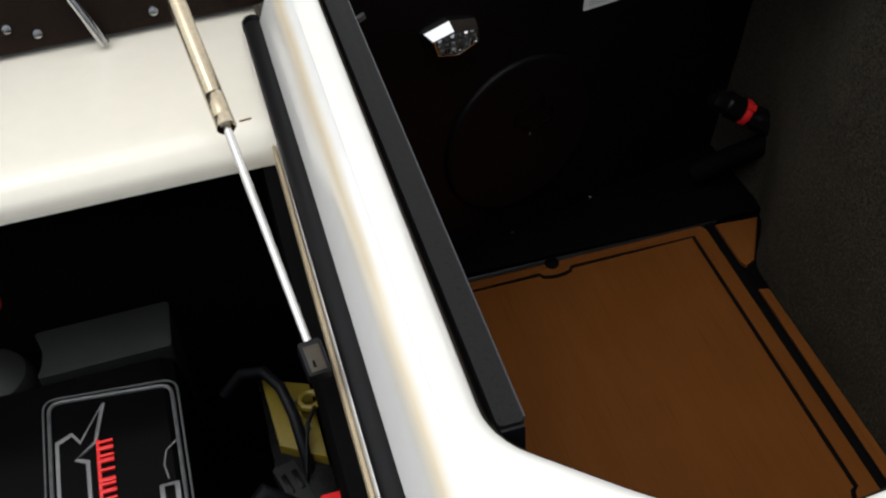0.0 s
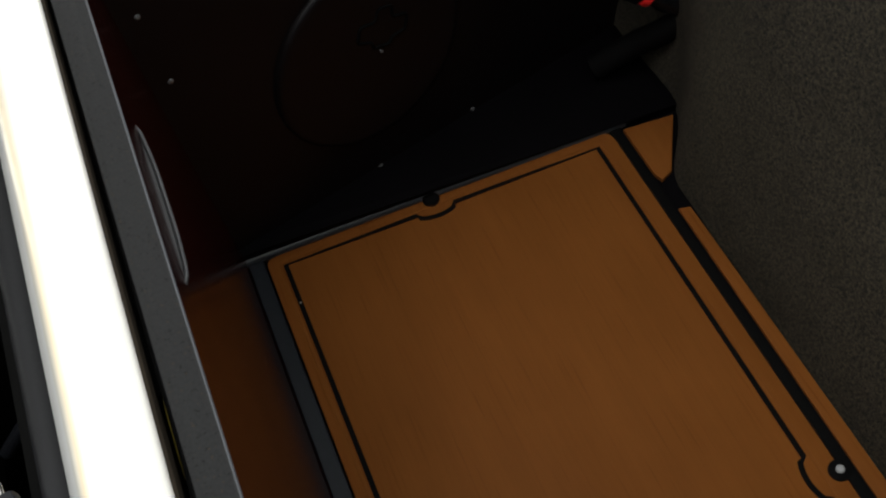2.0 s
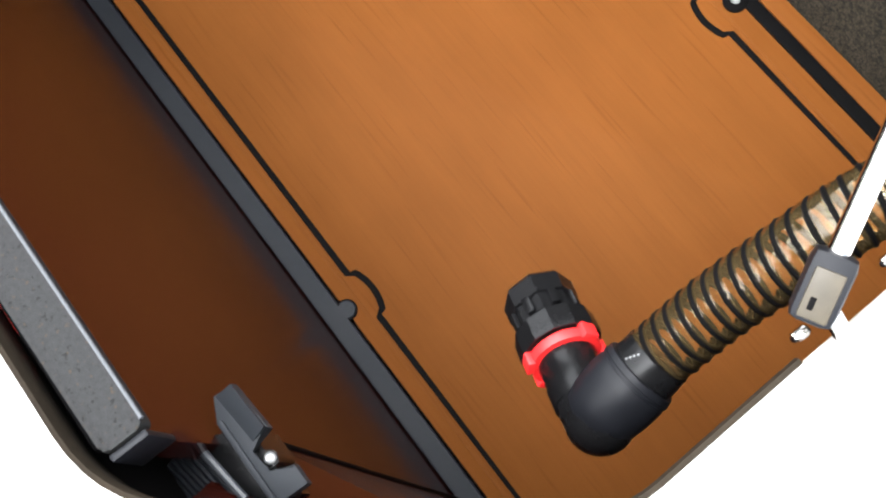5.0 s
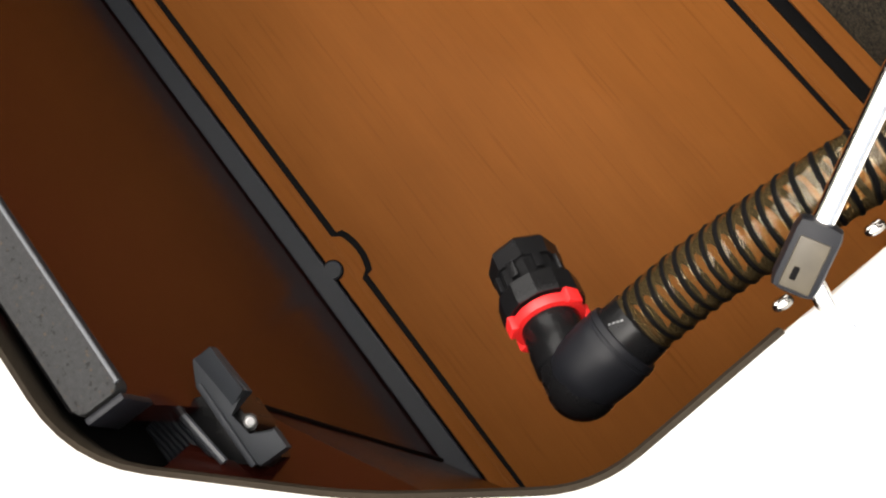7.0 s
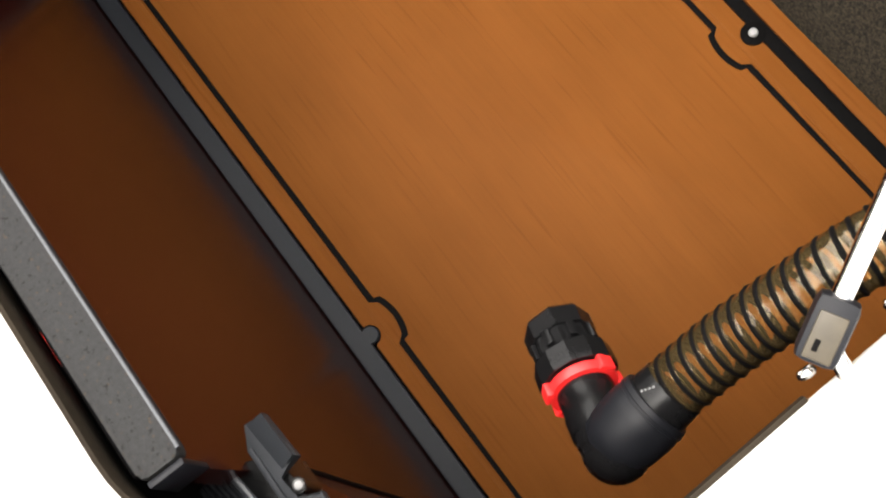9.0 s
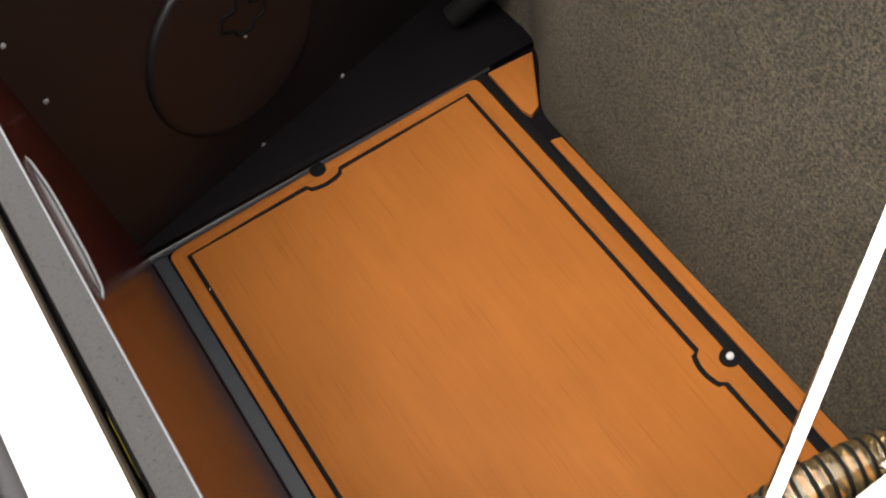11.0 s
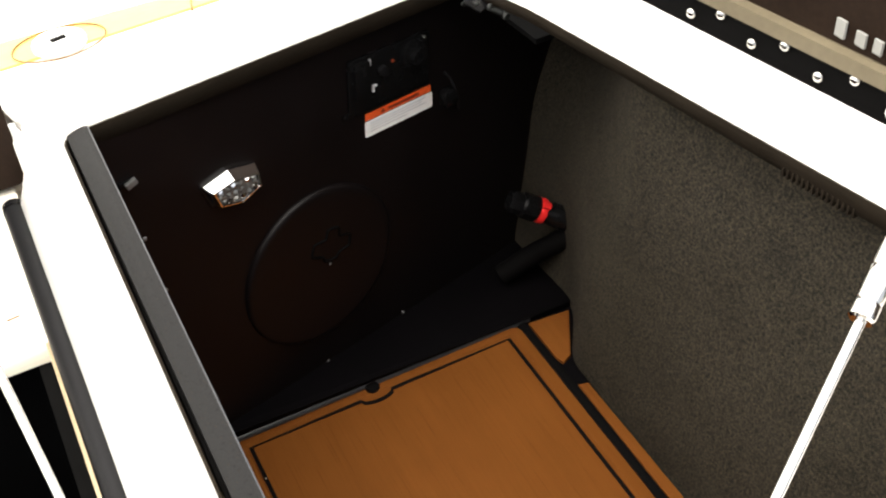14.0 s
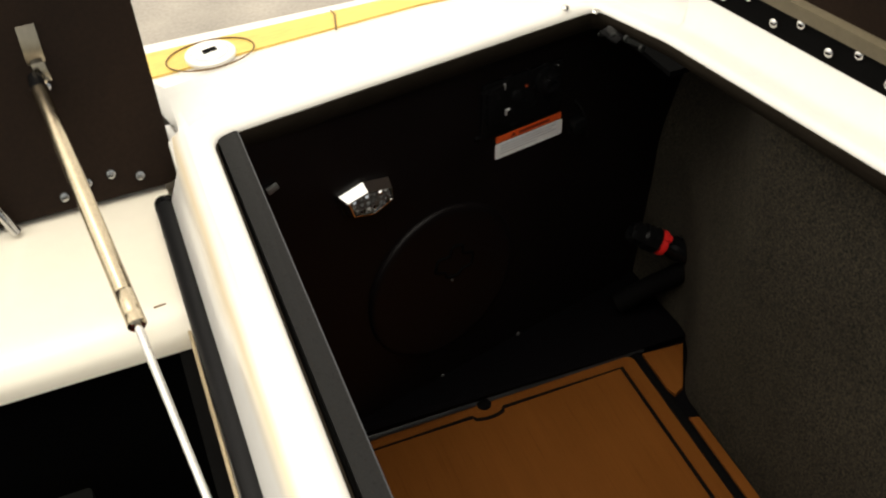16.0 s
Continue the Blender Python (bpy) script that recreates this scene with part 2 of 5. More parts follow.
def hose_material():
    """Thin clear wall: mostly see-through, with a gloss over it."""
    m = bpy.data.materials.new("clear_amber_hose")
    m.use_nodes = True
    n, l = m.node_tree.nodes, m.node_tree.links
    p = n["Principled BSDF"]
    p.inputs["Base Color"].default_value = (0.36, 0.25, 0.11, 1)
    p.inputs["Roughness"].default_value = 0.08
    p.inputs["Coat Weight"].default_value = 1.0
    clear, mix = n.new("ShaderNodeBsdfTransparent"), n.new("ShaderNodeMixShader")
    clear.inputs[0].default_value = (0.93, 0.83, 0.62, 1)
    tc, tx, bp = n.new("ShaderNodeTexCoord"), n.new("ShaderNodeTexNoise"), n.new("ShaderNodeBump")
    tx.inputs["Scale"].default_value = 90
    bp.inputs["Strength"].default_value, bp.inputs["Distance"].default_value = 0.02, 0.001
    l.new(tc.outputs["Object"], tx.inputs["Vector"])
    l.new(tx.outputs[0], bp.inputs["Height"])
    l.new(bp.outputs[0], p.inputs["Normal"])
    rng = n.new("ShaderNodeMapRange")
    rng.inputs["To Min"].default_value, rng.inputs["To Max"].default_value = 0.03, 0.11
    gloss, skin, fres = n.new("ShaderNodeBsdfGlossy"), n.new("ShaderNodeMixShader"), n.new("ShaderNodeFresnel")
    gloss.inputs["Roughness"].default_value = 0.04
    gloss.inputs["Color"].default_value = (1.0, 0.88, 0.68, 1)
    fres.inputs["IOR"].default_value = 1.45
    l.new(bp.outputs[0], gloss.inputs["Normal"])
    l.new(tx.outputs[0], rng.inputs["Value"])
    l.new(rng.outputs[0], mix.inputs[0])
    l.new(clear.outputs[0], mix.inputs[1])
    l.new(p.outputs[0], mix.inputs[2])
    l.new(fres.outputs[0], skin.inputs[0])
    l.new(mix.outputs[0], skin.inputs[1])
    l.new(gloss.outputs[0], skin.inputs[2])
    l.new(skin.outputs[0], n["Material Output"].inputs["Surface"])
    return m


def banded_gelcoat():
    """White gelcoat with a cream band running along the hollow of the divider."""
    m = mat("banded_gelcoat", (0.80, 0.79, 0.76), 0.22, var=0.03, scale=5, fine=60, bump=0.03, coat=0.5)
    n, l = m.node_tree.nodes, m.node_tree.links
    p = n["Principled BSDF"]
    clean = p.inputs["Base Color"].links[0].from_socket
    tc, sep, wob, add, band, mix = (n.new("ShaderNode" + k) for k in ("TexCoord", "SeparateXYZ", "TexNoise", "Math", "ValToRGB", "Mix"))
    l.new(tc.outputs["Object"], sep.inputs[0])
    l.new(tc.outputs["Object"], wob.inputs["Vector"])
    wob.inputs["Scale"].default_value, wob.inputs["Detail"].default_value = 9.0, 3.0
    add.operation = "MULTIPLY_ADD"
    add.inputs[1].default_value = 0.006
    l.new(wob.outputs[0], add.inputs[0])
    l.new(sep.outputs["X"], add.inputs[2])
    rng = n.new("ShaderNodeMapRange")
    rng.inputs["From Min"].default_value, rng.inputs["From Max"].default_value = -0.158, -0.130
    l.new(add.outputs[0], rng.inputs["Value"])
    l.new(rng.outputs[0], band.inputs[0])
    e = band.color_ramp.elements
    e[0].position, e[0].color = 0.30, (0, 0, 0, 1)
    e[1].position, e[1].color = 0.92, (0, 0, 0, 1)
    e.new(0.62).color = (0.9, 0.9, 0.9, 1)
    mix.data_type = "RGBA"
    mix.inputs["B"].default_value = (0.74, 0.62, 0.42, 1)
    l.new(band.outputs[0], mix.inputs["Factor"])
    l.new(clean, mix.inputs["A"])
    l.new(mix.outputs["Result"], p.inputs["Base Color"])
    return m


def worn_foam():
    """Dark foam with fine dark pits and a few brownish specks."""
    m = mat("grey_speckled_foam", (0.0122, 0.0122, 0.0122), 0.7, spec=0.13, var=0.35, scale=420, fine=1600, bump=0.3, dist=0.0005)
    n, l = m.node_tree.nodes, m.node_tree.links
    p = n["Principled BSDF"]
    plain = p.inputs["Base Color"].links[0].from_socket
    tc = n.new("ShaderNodeTexCoord")
    for size, lo, hi, colour in ((400, 0.62, 0.70, (0.0035, 0.0033, 0.0032, 1)), (430, 0.64, 0.72, (0.024, 0.017, 0.011, 1))):
        tex, cut, mix = n.new("ShaderNodeTexNoise"), n.new("ShaderNodeMapRange"), n.new("ShaderNodeMix")
        tex.inputs["Scale"].default_value, tex.inputs["Detail"].default_value = size, 3
        cut.inputs["From Min"].default_value, cut.inputs["From Max"].default_value = lo, hi
        mix.data_type = "RGBA"
        mix.inputs["B"].default_value = colour
        l.new(tc.outputs["Object"], tex.inputs["Vector"])
        l.new(tex.outputs[0], cut.inputs["Value"])
        l.new(cut.outputs[0], mix.inputs["Factor"])
        l.new(plain, mix.inputs["A"])
        plain = mix.outputs["Result"]
    l.new(plain, p.inputs["Base Color"])
    return m


PAD = worn_foam()
BANDED = banded_gelcoat()
WOOD = wood_material()
CARPET = carpet_material()
HOSE = hose_material()


# ---- mesh helpers ----
def finish(name, bm, material, smooth=35):
    bmesh.ops.recalc_face_normals(bm, faces=bm.faces)
    me = bpy.data.meshes.new(name)
    bm.to_mesh(me)
    bm.free()
    me.materials.append(material)
    if smooth:
        for p in me.polygons:
            p.use_smooth = True
        me.set_sharp_from_angle(angle=radians(smooth))
    return me


def thing(name, label, category, group="", kind="", at=(0, 0, 0)):
    ob = new(name)
    ob.location = at
    ob.empty_display_size = 0.05
    return tagged(ob, label, category, group, kind)


def solid(name, bm, material, label, category, group="", kind="", smooth=35):
    return tagged(new(name, finish(name, bm, material, smooth)), label, category, group, kind)


def part(name, bm, material, parent, label="", smooth=35):
    ob = new(name, finish(name, bm, material, smooth))
    ob.parent = parent
    base = Vector(parent.location)
    up = parent.parent
    while up:
        base += Vector(up.location)
        up = up.parent
    for v in ob.data.vertices:
        v.co -= base
    return tagged(ob, label)


def box(bm, lo, hi, m=None, bevel=0.0):
    g = bmesh.new()
    bmesh.ops.create_cube(g, size=1)
    for v in g.verts:
        v.co = Vector([(lo[i] + hi[i]) / 2 + v.co[i] * (hi[i] - lo[i]) for i in range(3)])
    if bevel:
        bmesh.ops.bevel(g, geom=list(g.edges), offset=bevel, segments=2, affect="EDGES", profile=0.6)
    return merge(bm, g, m)


def merge(bm, g, m=None):
    if m is not None:
        bmesh.ops.transform(g, matrix=m, verts=g.verts)
    me = bpy.data.meshes.new("tmp")
    g.to_mesh(me)
    g.free()
    bm.from_mesh(me)
    bpy.data.meshes.remove(me)
    return bm


def frame_to(p, q):
    """A pose at p whose z axis points to q."""
    d = Vector(q) - Vector(p)
    return Matrix.Translation(p) @ d.to_track_quat("Z", "Y").to_matrix().to_4x4()


def lathe(bm, profile, m=None, n=24, a0=0.0, ngon=0):
    """Revolves (radius, height) pairs round z; ngon: make it a prism of that many sides."""
    k = ngon or n
    g = bmesh.new()
    rings = []
    for r, h in profile:
        if r < 1e-6:
            rings.append([g.verts.new((0, 0, h))])
        else:
            rings.append([g.verts.new((r * math.cos(a0 + 2 * math.pi * i / k), r * math.sin(a0 + 2 * math.pi * i / k), h)) for i in range(k)])
    for a, b in zip(rings, rings[1:]):
        for i in range(k):
            j = (i + 1) % k
            q = [a[i % len(a)], a[j % len(a)], b[j % len(b)], b[i % len(b)]]
            f = list(dict.fromkeys(q))
            if len(f) > 2:
                g.faces.new(f)
    for ring in (rings[0], rings[-1]):
        if len(ring) > 2:
            g.faces.new(ring)
    return merge(bm, g, m)


def sweep(bm, pts, radius, n=12, closed=False, section=None):
    """A tube (or a given section of (u, v) pairs) along points. radius may be a number or a list."""
    pts = [Vector(p) for p in pts]
    up = Vector((0, 0, 1))
    rings = []
    for i, p in enumerate(pts):
        a = pts[i - 1] if i or closed else p
        b = pts[(i + 1) % len(pts)] if i + 1 < len(pts) or closed else p
        d = (b - a).normalized()
        if abs(d.dot(up)) > 0.96:
            up = Vector((1, 0, 0))
        s = d.cross(up).normalized()
        u = s.cross(d)
        if section is None:
            up = u
        r = radius[i] if isinstance(radius, (list, tuple)) else radius
        ring = section or [(math.cos(2 * math.pi * k / n), math.sin(2 * math.pi * k / n)) for k in range(n)]
        rings.append([bm.verts.new(p + s * (x * r) + u * (y * r)) for x, y in ring])
    k = len(rings[0])
    for i in range(len(rings) if closed else len(rings) - 1):
        a, b = rings[i], rings[(i + 1) % len(rings)]
        for j in range(k):
            bm.faces.new((a[j], a[(j + 1) % k], b[(j + 1) % k], b[j]))
    if not closed:
        bm.faces.new(rings[0])
        bm.faces.new(rings[-1])
    return bm


def prism(bm, outline, z0, z1, m=None, bevel=0.0):
    """A plate with the given (x, y) outline between two heights."""
    g = bmesh.new()
    low = [g.verts.new((x, y, z0)) for x, y in outline]
    top = [g.verts.new((x, y, z1)) for x, y in outline]
    g.faces.new(low[::-1])
    cap = g.faces.new(top)
    for i in range(len(outline)):
        j = (i + 1) % len(outline)
        g.faces.new((low[i], low[j], top[j], top[i]))
    if bevel:
        bmesh.ops.bevel(g, geom=list(cap.edges), offset=bevel, segments=2, affect="EDGES", profile=0.6)
    return merge(bm, g, m)


def loft(bm, loops, closed=True):
    """Skins rings of points of equal count."""
    rings = [[bm.verts.new(p) for p in loop] for loop in loops]
    k = len(rings[0])
    for a, b in zip(rings, rings[1:]):
        for i in range(k if closed else k - 1):
            j = (i + 1) % k
            bm.faces.new((a[i], a[j], b[j], b[i]))
    return bm


def rounded(points, radii, seg=6):
    """A closed outline with its corners rounded; points are (x, y, z)."""
    out = []
    k = len(points)
    for i in range(k):
        p, a, b = Vector(points[i]), Vector(points[i - 1]), Vector(points[(i + 1) % k])
        r = radii[i]
        u, w = (a - p).normalized(), (b - p).normalized()
        if r <= 0:
            out.append(p)
            continue
        for s in range(seg + 1):
            t = s / seg
            out.append((1 - t) ** 2 * (p + u * r) + 2 * t * (1 - t) * p + t * t * (p + w * r))
    return out


def offset_loop(loop, d, dz=0.0):
    """The outline pushed outwards (in plan) by d and lifted by dz; the loop runs counter-clockwise."""
    out = []
    k = len(loop)
    for i in range(k):
        t = loop[(i + 1) % k] - loop[i - 1]
        nrm = Vector((t.y, -t.x, 0)).normalized()
        out.append(loop[i] + nrm * d + Vector((0, 0, dz)))
    return out


def along(pts, step):
    """Points on a smooth curve through the given ones, about step apart."""
    ends = [pts[0] * 2 - pts[1]] + pts + [pts[-1] * 2 - pts[-2]]
    out = []
    for p, a, b, q in zip(ends, ends[1:], ends[2:], ends[3:]):
        k = max(2, round((b - a).length / step))
        for i in range(k):
            t = i / k
            out.append(0.5 * (2 * a + (b - p) * t + (2 * p - 5 * a + 4 * b - q) * t * t + (3 * a - p - 3 * b + q) * t ** 3))
    return out + [pts[-1]]


# ---- locker structure ----
WALL_A, WALL_B = 0.0363, 0.295          # far wall: y = A + B x


def far_y(x):
    return WALL_A + WALL_B * x


def hull_x(y, h):
    """The carpeted side leans outwards and bulges towards the far corner."""
    h = max(h, 0.0)
    wide = min(h / 0.25, 1.0)
    lean = max(0.03, (0.475 - 0.1777 * (y + 0.036) - 0.4835) / 0.57)
    t = min(1.0, max(0.0, (y + 0.10 + 0.10 * wide) / (0.13 + 0.27 * wide)))
    t = t * t * (3 - 2 * t)
    return 0.4835 + 0.0605 * t + (1 - t) * lean * h + t * (0.17 * h + 0.50 * max(0.0, h - 0.24) ** 1.3)


def far_pose(x, h, out=0.0):
    """A pose on the far wall: x along the wall, y up, z out into the locker."""
    u = Vector((1, WALL_B, 0)).normalized()
    w = Vector((WALL_B, -1, 0)).normalized()
    m = Matrix((u, (0, 0, 1), w)).transposed().to_4x4()
    m.translation = Vector((x, far_y(x), h)) + w * out
    return m


# bilge floor below everything
bm = box(bmesh.new(), (-0.085, -1.02, -0.05), (0.70, 0.30, -0.008))
solid("floor", bm, LEDGE, "black plastic base floor of the storage locker", "floor", kind="structure")

# wall towards the engine, leaning slightly outwards
bm = bmesh.new()
sect = [(-0.0432, -0.008), (-0.0815, 0.570), (-0.0925, 0.570), (-0.0550, -0.008)]
loft(bm, [[Vector((x, y, h)) for x, h in sect] for y in (-0.655, 0.04)])
bm.verts.ensure_lookup_table()
bm.faces.new(bm.verts[:4])
bm.faces.new(bm.verts[4:])
solid("wall_left", bm, BLACK_BOARD, "glossy black plastic partition board beside the engine bay", "wall", kind="structure", smooth=0)

bm = box(bmesh.new(), (-0.1115, -0.80, -0.05), (-0.1055, 0.03, 0.572))
solid("liner_board", bm, INLAY, "black backing board behind the pad", "wall", kind="structure", smooth=0)

bm = bmesh.new()
quad = [(-0.0432, -0.640, -0.008), (-0.0715, -0.640, 0.42), (-0.0715, -0.650, 0.42), (-0.0432, -0.7015, -0.008)]
base = [bm.verts.new(p) for p in quad]
back_ = [bm.verts.new((p[0] - 0.010, p[1], p[2])) for p in quad]
bm.faces.new(base)
bm.faces.new(back_[::-1])
for i in range(4):
    bm.faces.new((base[i - 1], base[i], back_[i], back_[i - 1]))
solid("wall_left_end", bm, BLACK_BOARD, "tapered end of the black partition board", "wall", kind="structure", smooth=0)
bm = bmesh.new()
loft(bm, [[(-0.0432, -0.7015, -0.008), (-0.0715, -0.650, 0.42), (-0.0765, -0.656, 0.42), (-0.0482, -0.7075, -0.008)], [(0.07, -0.895, -0.008), (0.04, -0.860, 0.42), (0.035, -0.866, 0.42), (0.065, -0.901, -0.008)]])
loft(bm, [[(-0.0715, -0.650, 0.42), (-0.112, -0.692, 0.575), (-0.117, -0.698, 0.575), (-0.0765, -0.656, 0.42)], [(0.04, -0.860, 0.42), (0.00, -0.905, 0.575), (-0.005, -0.911, 0.575), (0.035, -0.866, 0.42)]])
solid("corner_panel", bm, CORNER, "black panel across the locker corner", "wall", kind="structure", smooth=0)
bm = sweep(bmesh.new(), [(-0.0422, -0.7015, 0.0), (-0.0593, -0.6710, 0.25), (-0.0668, -0.6570, 0.36), (-0.0710, -0.6495, 0.42)], 0.0018, 8)
solid("corner_bead", bm, INLAY, "black bead in the corner of the boards", "trim", kind="structure")

# far wall
bm = bmesh.new()
face = [(-0.10, -0.02), (0.82, -0.02), (0.82, 0.512), (0.45, 0.532), (-0.10, 0.572)]
loft(bm, [[Vector((x, far_y(x), h)) for x, h in face], [Vector((x - 0.004, far_y(x) + 0.014, h)) for x, h in face]])
bm.verts.ensure_lookup_table()
bm.faces.new(bm.verts[:5])
bm.faces.new(bm.verts[5:])
solid("wall_far", bm, BULKHEAD, "dark satin plastic bulkhead at the locker's end", "wall", kind="structure")

# near wall in three boards following the rim
NEAR = [(-0.122, -0.700), (-0.088, -0.735), (-0.02, -0.80), (0.05, -0.86), (0.56, -0.86)]
bm = bmesh.new()
for (x0, y0), (x1, y1) in zip(NEAR, NEAR[1:]):
    d = Vector((x1 - x0, y1 - y0, 0))
    nrm = Vector((d.y, -d.x, 0)).normalized() * 0.012
    prism(bm, [(x0, y0), (x1, y1), (x1 + nrm.x, y1 + nrm.y), (x0 + nrm.x, y0 + nrm.y)], -0.008, 0.57)
solid("wall_near", bm, BULKHEAD, "glossy black plastic boards closing the locker's near end", "wall", kind="structure")

# carpeted hull side
bm = bmesh.new()
NY, NZ = 90, 40
grid = []
for i in range(NY + 1):
    y = -0.90 + i / NY * (0.235 + 0.90)
    row = []
    for j in range(NZ + 1):
        h = -0.07 + j / NZ * 0.646
        wob = 0.004 * noise.noise(Vector((y * 6, h * 6, 3.1))) + 0.0015 * noise.noise(Vector((y * 40, h * 40, 0.5)))
        row.append(bm.verts.new((hull_x(y, h) + wob, y, h)))
    grid.append(row)
back = [[bm.verts.new((v.co.x + 0.008, v.co.y, v.co.z)) for v in row] for row in grid]
for i in range(NY):
    for j in range(NZ):
        bm.faces.new((grid[i][j], grid[i + 1][j], grid[i + 1][j + 1], grid[i][j + 1]))
        bm.faces.new((back[i][j], back[i][j + 1], back[i + 1][j + 1], back[i + 1][j]))
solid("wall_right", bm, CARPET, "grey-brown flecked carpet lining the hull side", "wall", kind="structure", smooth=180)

# black ledge between the floor panel and the far wall
bm = bmesh.new()
ledge_top = [(-0.077, 0.026, 0.002), (0.60, 0.020, 0.001), (0.62, far_y(0.62), -0.004), (0.50, far_y(0.50), -0.003), (-0.03, far_y(-0.03), 0.03), (-0.077, far_y(-0.077), 0.03)]
tops = [bm.verts.new(p) for p in ledge_top]
lows = [bm.verts.new((p[0], p[1], -0.06)) for p in ledge_top]
bm.faces.new(tops)
for i in range(len(tops)):
    bm.faces.new((tops[i], tops[i - 1], lows[i - 1], lows[i]))
bmesh.ops.triangulate(bm, faces=[f for f in bm.faces if len(f.verts) > 4])
solid("ledge", bm, LEDGE, "black moulded ledge along the foot of the bulkhead", "ledge", kind="structure", smooth=0)
bm = sweep(bmesh.new(), [(-0.045, 0.0275, 0.000), (0.2, 0.0275, 0.000), (0.47, 0.0275, -0.001)], 0.0075, 16)
solid("ledge_nosing", bm, TRIM, "rounded charcoal nosing along the ledge", "trim", kind="structure")


# ---- rim and deck ----
outline = rounded(
    [(-0.1005, 0.008, 0.588), (-0.1000, -0.669, 0.596), (-0.020, -0.745, 0.60), (0.048, -0.793, 0.602), (0.132, -0.789, 0.609), (0.52, -0.776, 0.611), (0.554, -0.70, 0.603), (0.438, -0.036, 0.592), (0.435, 0.135, 0.553)],
    [0.02, 0.03, 0.02, 0.02, 0.0, 0.03, 0.03, 0.02, 0.02])
def hinge_x(y):
    return 0.486 - 0.19 * y


def deck_limit(p, q):
    """Carries the rim out to the deck's bounds: the divider, the hinge, and well past the near side."""
    n = (q - p).normalized()
    d = 0.030 if n.y > 0.5 else (0.9 if n.y < -0.3 else 0.3)
    out = p + n * d
    out.x = min(max(out.x, -0.130), hinge_x(out.y) + 0.002)
    out.z = p.z - (0.002 if n.y > 0.5 else 0.0)
    return out


bm = bmesh.new()
loops = [offset_loop(outline, d, dz) for d, dz in ((0.006, -0.021), (0.0015, -0.010), (0.004, -0.003), (0.012, 0.0), (0.024, 0.0015))]
outer = [deck_limit(p, q) for p, q in zip(offset_loop(outline, 0.014, 0.001), offset_loop(outline, 0.024, 0.0))]
middle = []
for v, q in zip(outer, loops[-1]):
    if v.x > hinge_x(v.y) - 0.01:
        w = q.lerp(v, 0.45)
        middle.append(Vector((w.x, w.y, w.z + 0.002)))
        v.z = 0.630
    else:
        middle.append(q.lerp(v, 0.5))
loops += [middle, outer]
loft(bm, loops)
solid("coaming", bm, GELCOAT, "glossy white gelcoat coaming round the locker opening", "deck", kind="structure", smooth=60)

# dark gasket lining the inside of the opening
bm = bmesh.new()
seam_loops = [offset_loop(outline, d, dz) for d, dz in ((0.008, -0.036), (0.001, -0.032), (-0.001, -0.013), (0.0, -0.008), (0.004, -0.008))]
for p in seam_loops[0] + seam_loops[1]:
    p.z += 0.008 * min(1.0, max(0.0, (p.y + 0.42) / 0.25)) if p.x > 0.41 and p.y < 0.12 else 0.0
loft(bm, seam_loops)
for face in [q for q in bm.faces if q.calc_center_median().y < -0.770 and q.calc_center_median().x > 0.133]:
    bm.faces.remove(face)
solid("gap_filler", box(bmesh.new(), (-0.1058, -0.487, 0.530), (-0.0976, 0.022, 0.556)), INLAY, "black filler strip between rim and pad", "trim", kind="structure")
solid("gasket", bm, GASKET, "thin black rubber edging along the opening's rim", "gasket", kind="structure", smooth=60)


def slab(name, pts, thick, material, label, category, kind="structure", bevel=0.004):
    bm = bmesh.new()
    top = [bm.verts.new(p) for p in pts]
    low = [bm.verts.new((p[0], p[1], p[2] - thick)) for p in pts]
    cap = bm.faces.new(top)
    bm.faces.new(low[::-1])
    for i in range(len(pts)):
        bm.faces.new((top[i - 1], top[i], low[i], low[i - 1]))
    if bevel:
        bmesh.ops.bevel(bm, geom=list(cap.edges), offset=bevel, segments=3, affect="EDGES", profile=0.6)
    return solid(name, bm, material, label, category, kind=kind, smooth=40)


bm = bmesh.new()
div = [(-0.126, 0.588), (-0.136, 0.5865), (-0.144, 0.581), (-0.150, 0.573), (-0.158, 0.553), (-0.166, 0.532), (-0.170, 0.515), (-0.1805, 0.512), (-0.1822, 0.505), (-0.1822, 0.40), (-0.128, 0.40)]
far_loop = [Vector((x, 0.075, h)) for x, h in div]
for v in far_loop:
    if v.x < -0.132:
        v.y = 0.035 if v.x > -0.145 else -0.022
loft(bm, [far_loop, [Vector((x, -0.35, h + 0.0045 * (x > -0.145))) for x, h in div], [Vector((x, -0.67, h + 0.0085 * (x > -0.145) + 0.003 * (x <= -0.145))) for x, h in div], [Vector((x + 0.003, -1.6, h + 0.0095 * (x > -0.145) + 0.006 * (x <= -0.145))) for x, h in div]])
solid("divider", bm, BANDED, "white gelcoat divider between locker and engine bay", "deck", kind="structure", smooth=45)
bm = bmesh.new()
edge = [(-0.80, 0.13, 0.572), (-0.150, 0.12, 0.573), (-0.134, 0.034, 0.583), (-0.08, 0.034, 0.582), (0.17, 0.100, 0.565), (0.43, 0.160, 0.546), (0.62, 0.165, 0.560)]
mid = [(x, max(y, 0.07 + 0.17 * (x + 0.1)) + 0.035, h + 0.012) for x, y, h in edge]
far_edge = [(x, max(y + 0.012, 0.145 + 0.20 * x), h + 0.002) for x, y, h in mid]
loft(bm, [[(x, y, h) for x, y, h in row] for row in (edge, mid, far_edge)], closed=False)
drop = [(x, y + 0.006, 0.42) for x, y, h in far_edge]
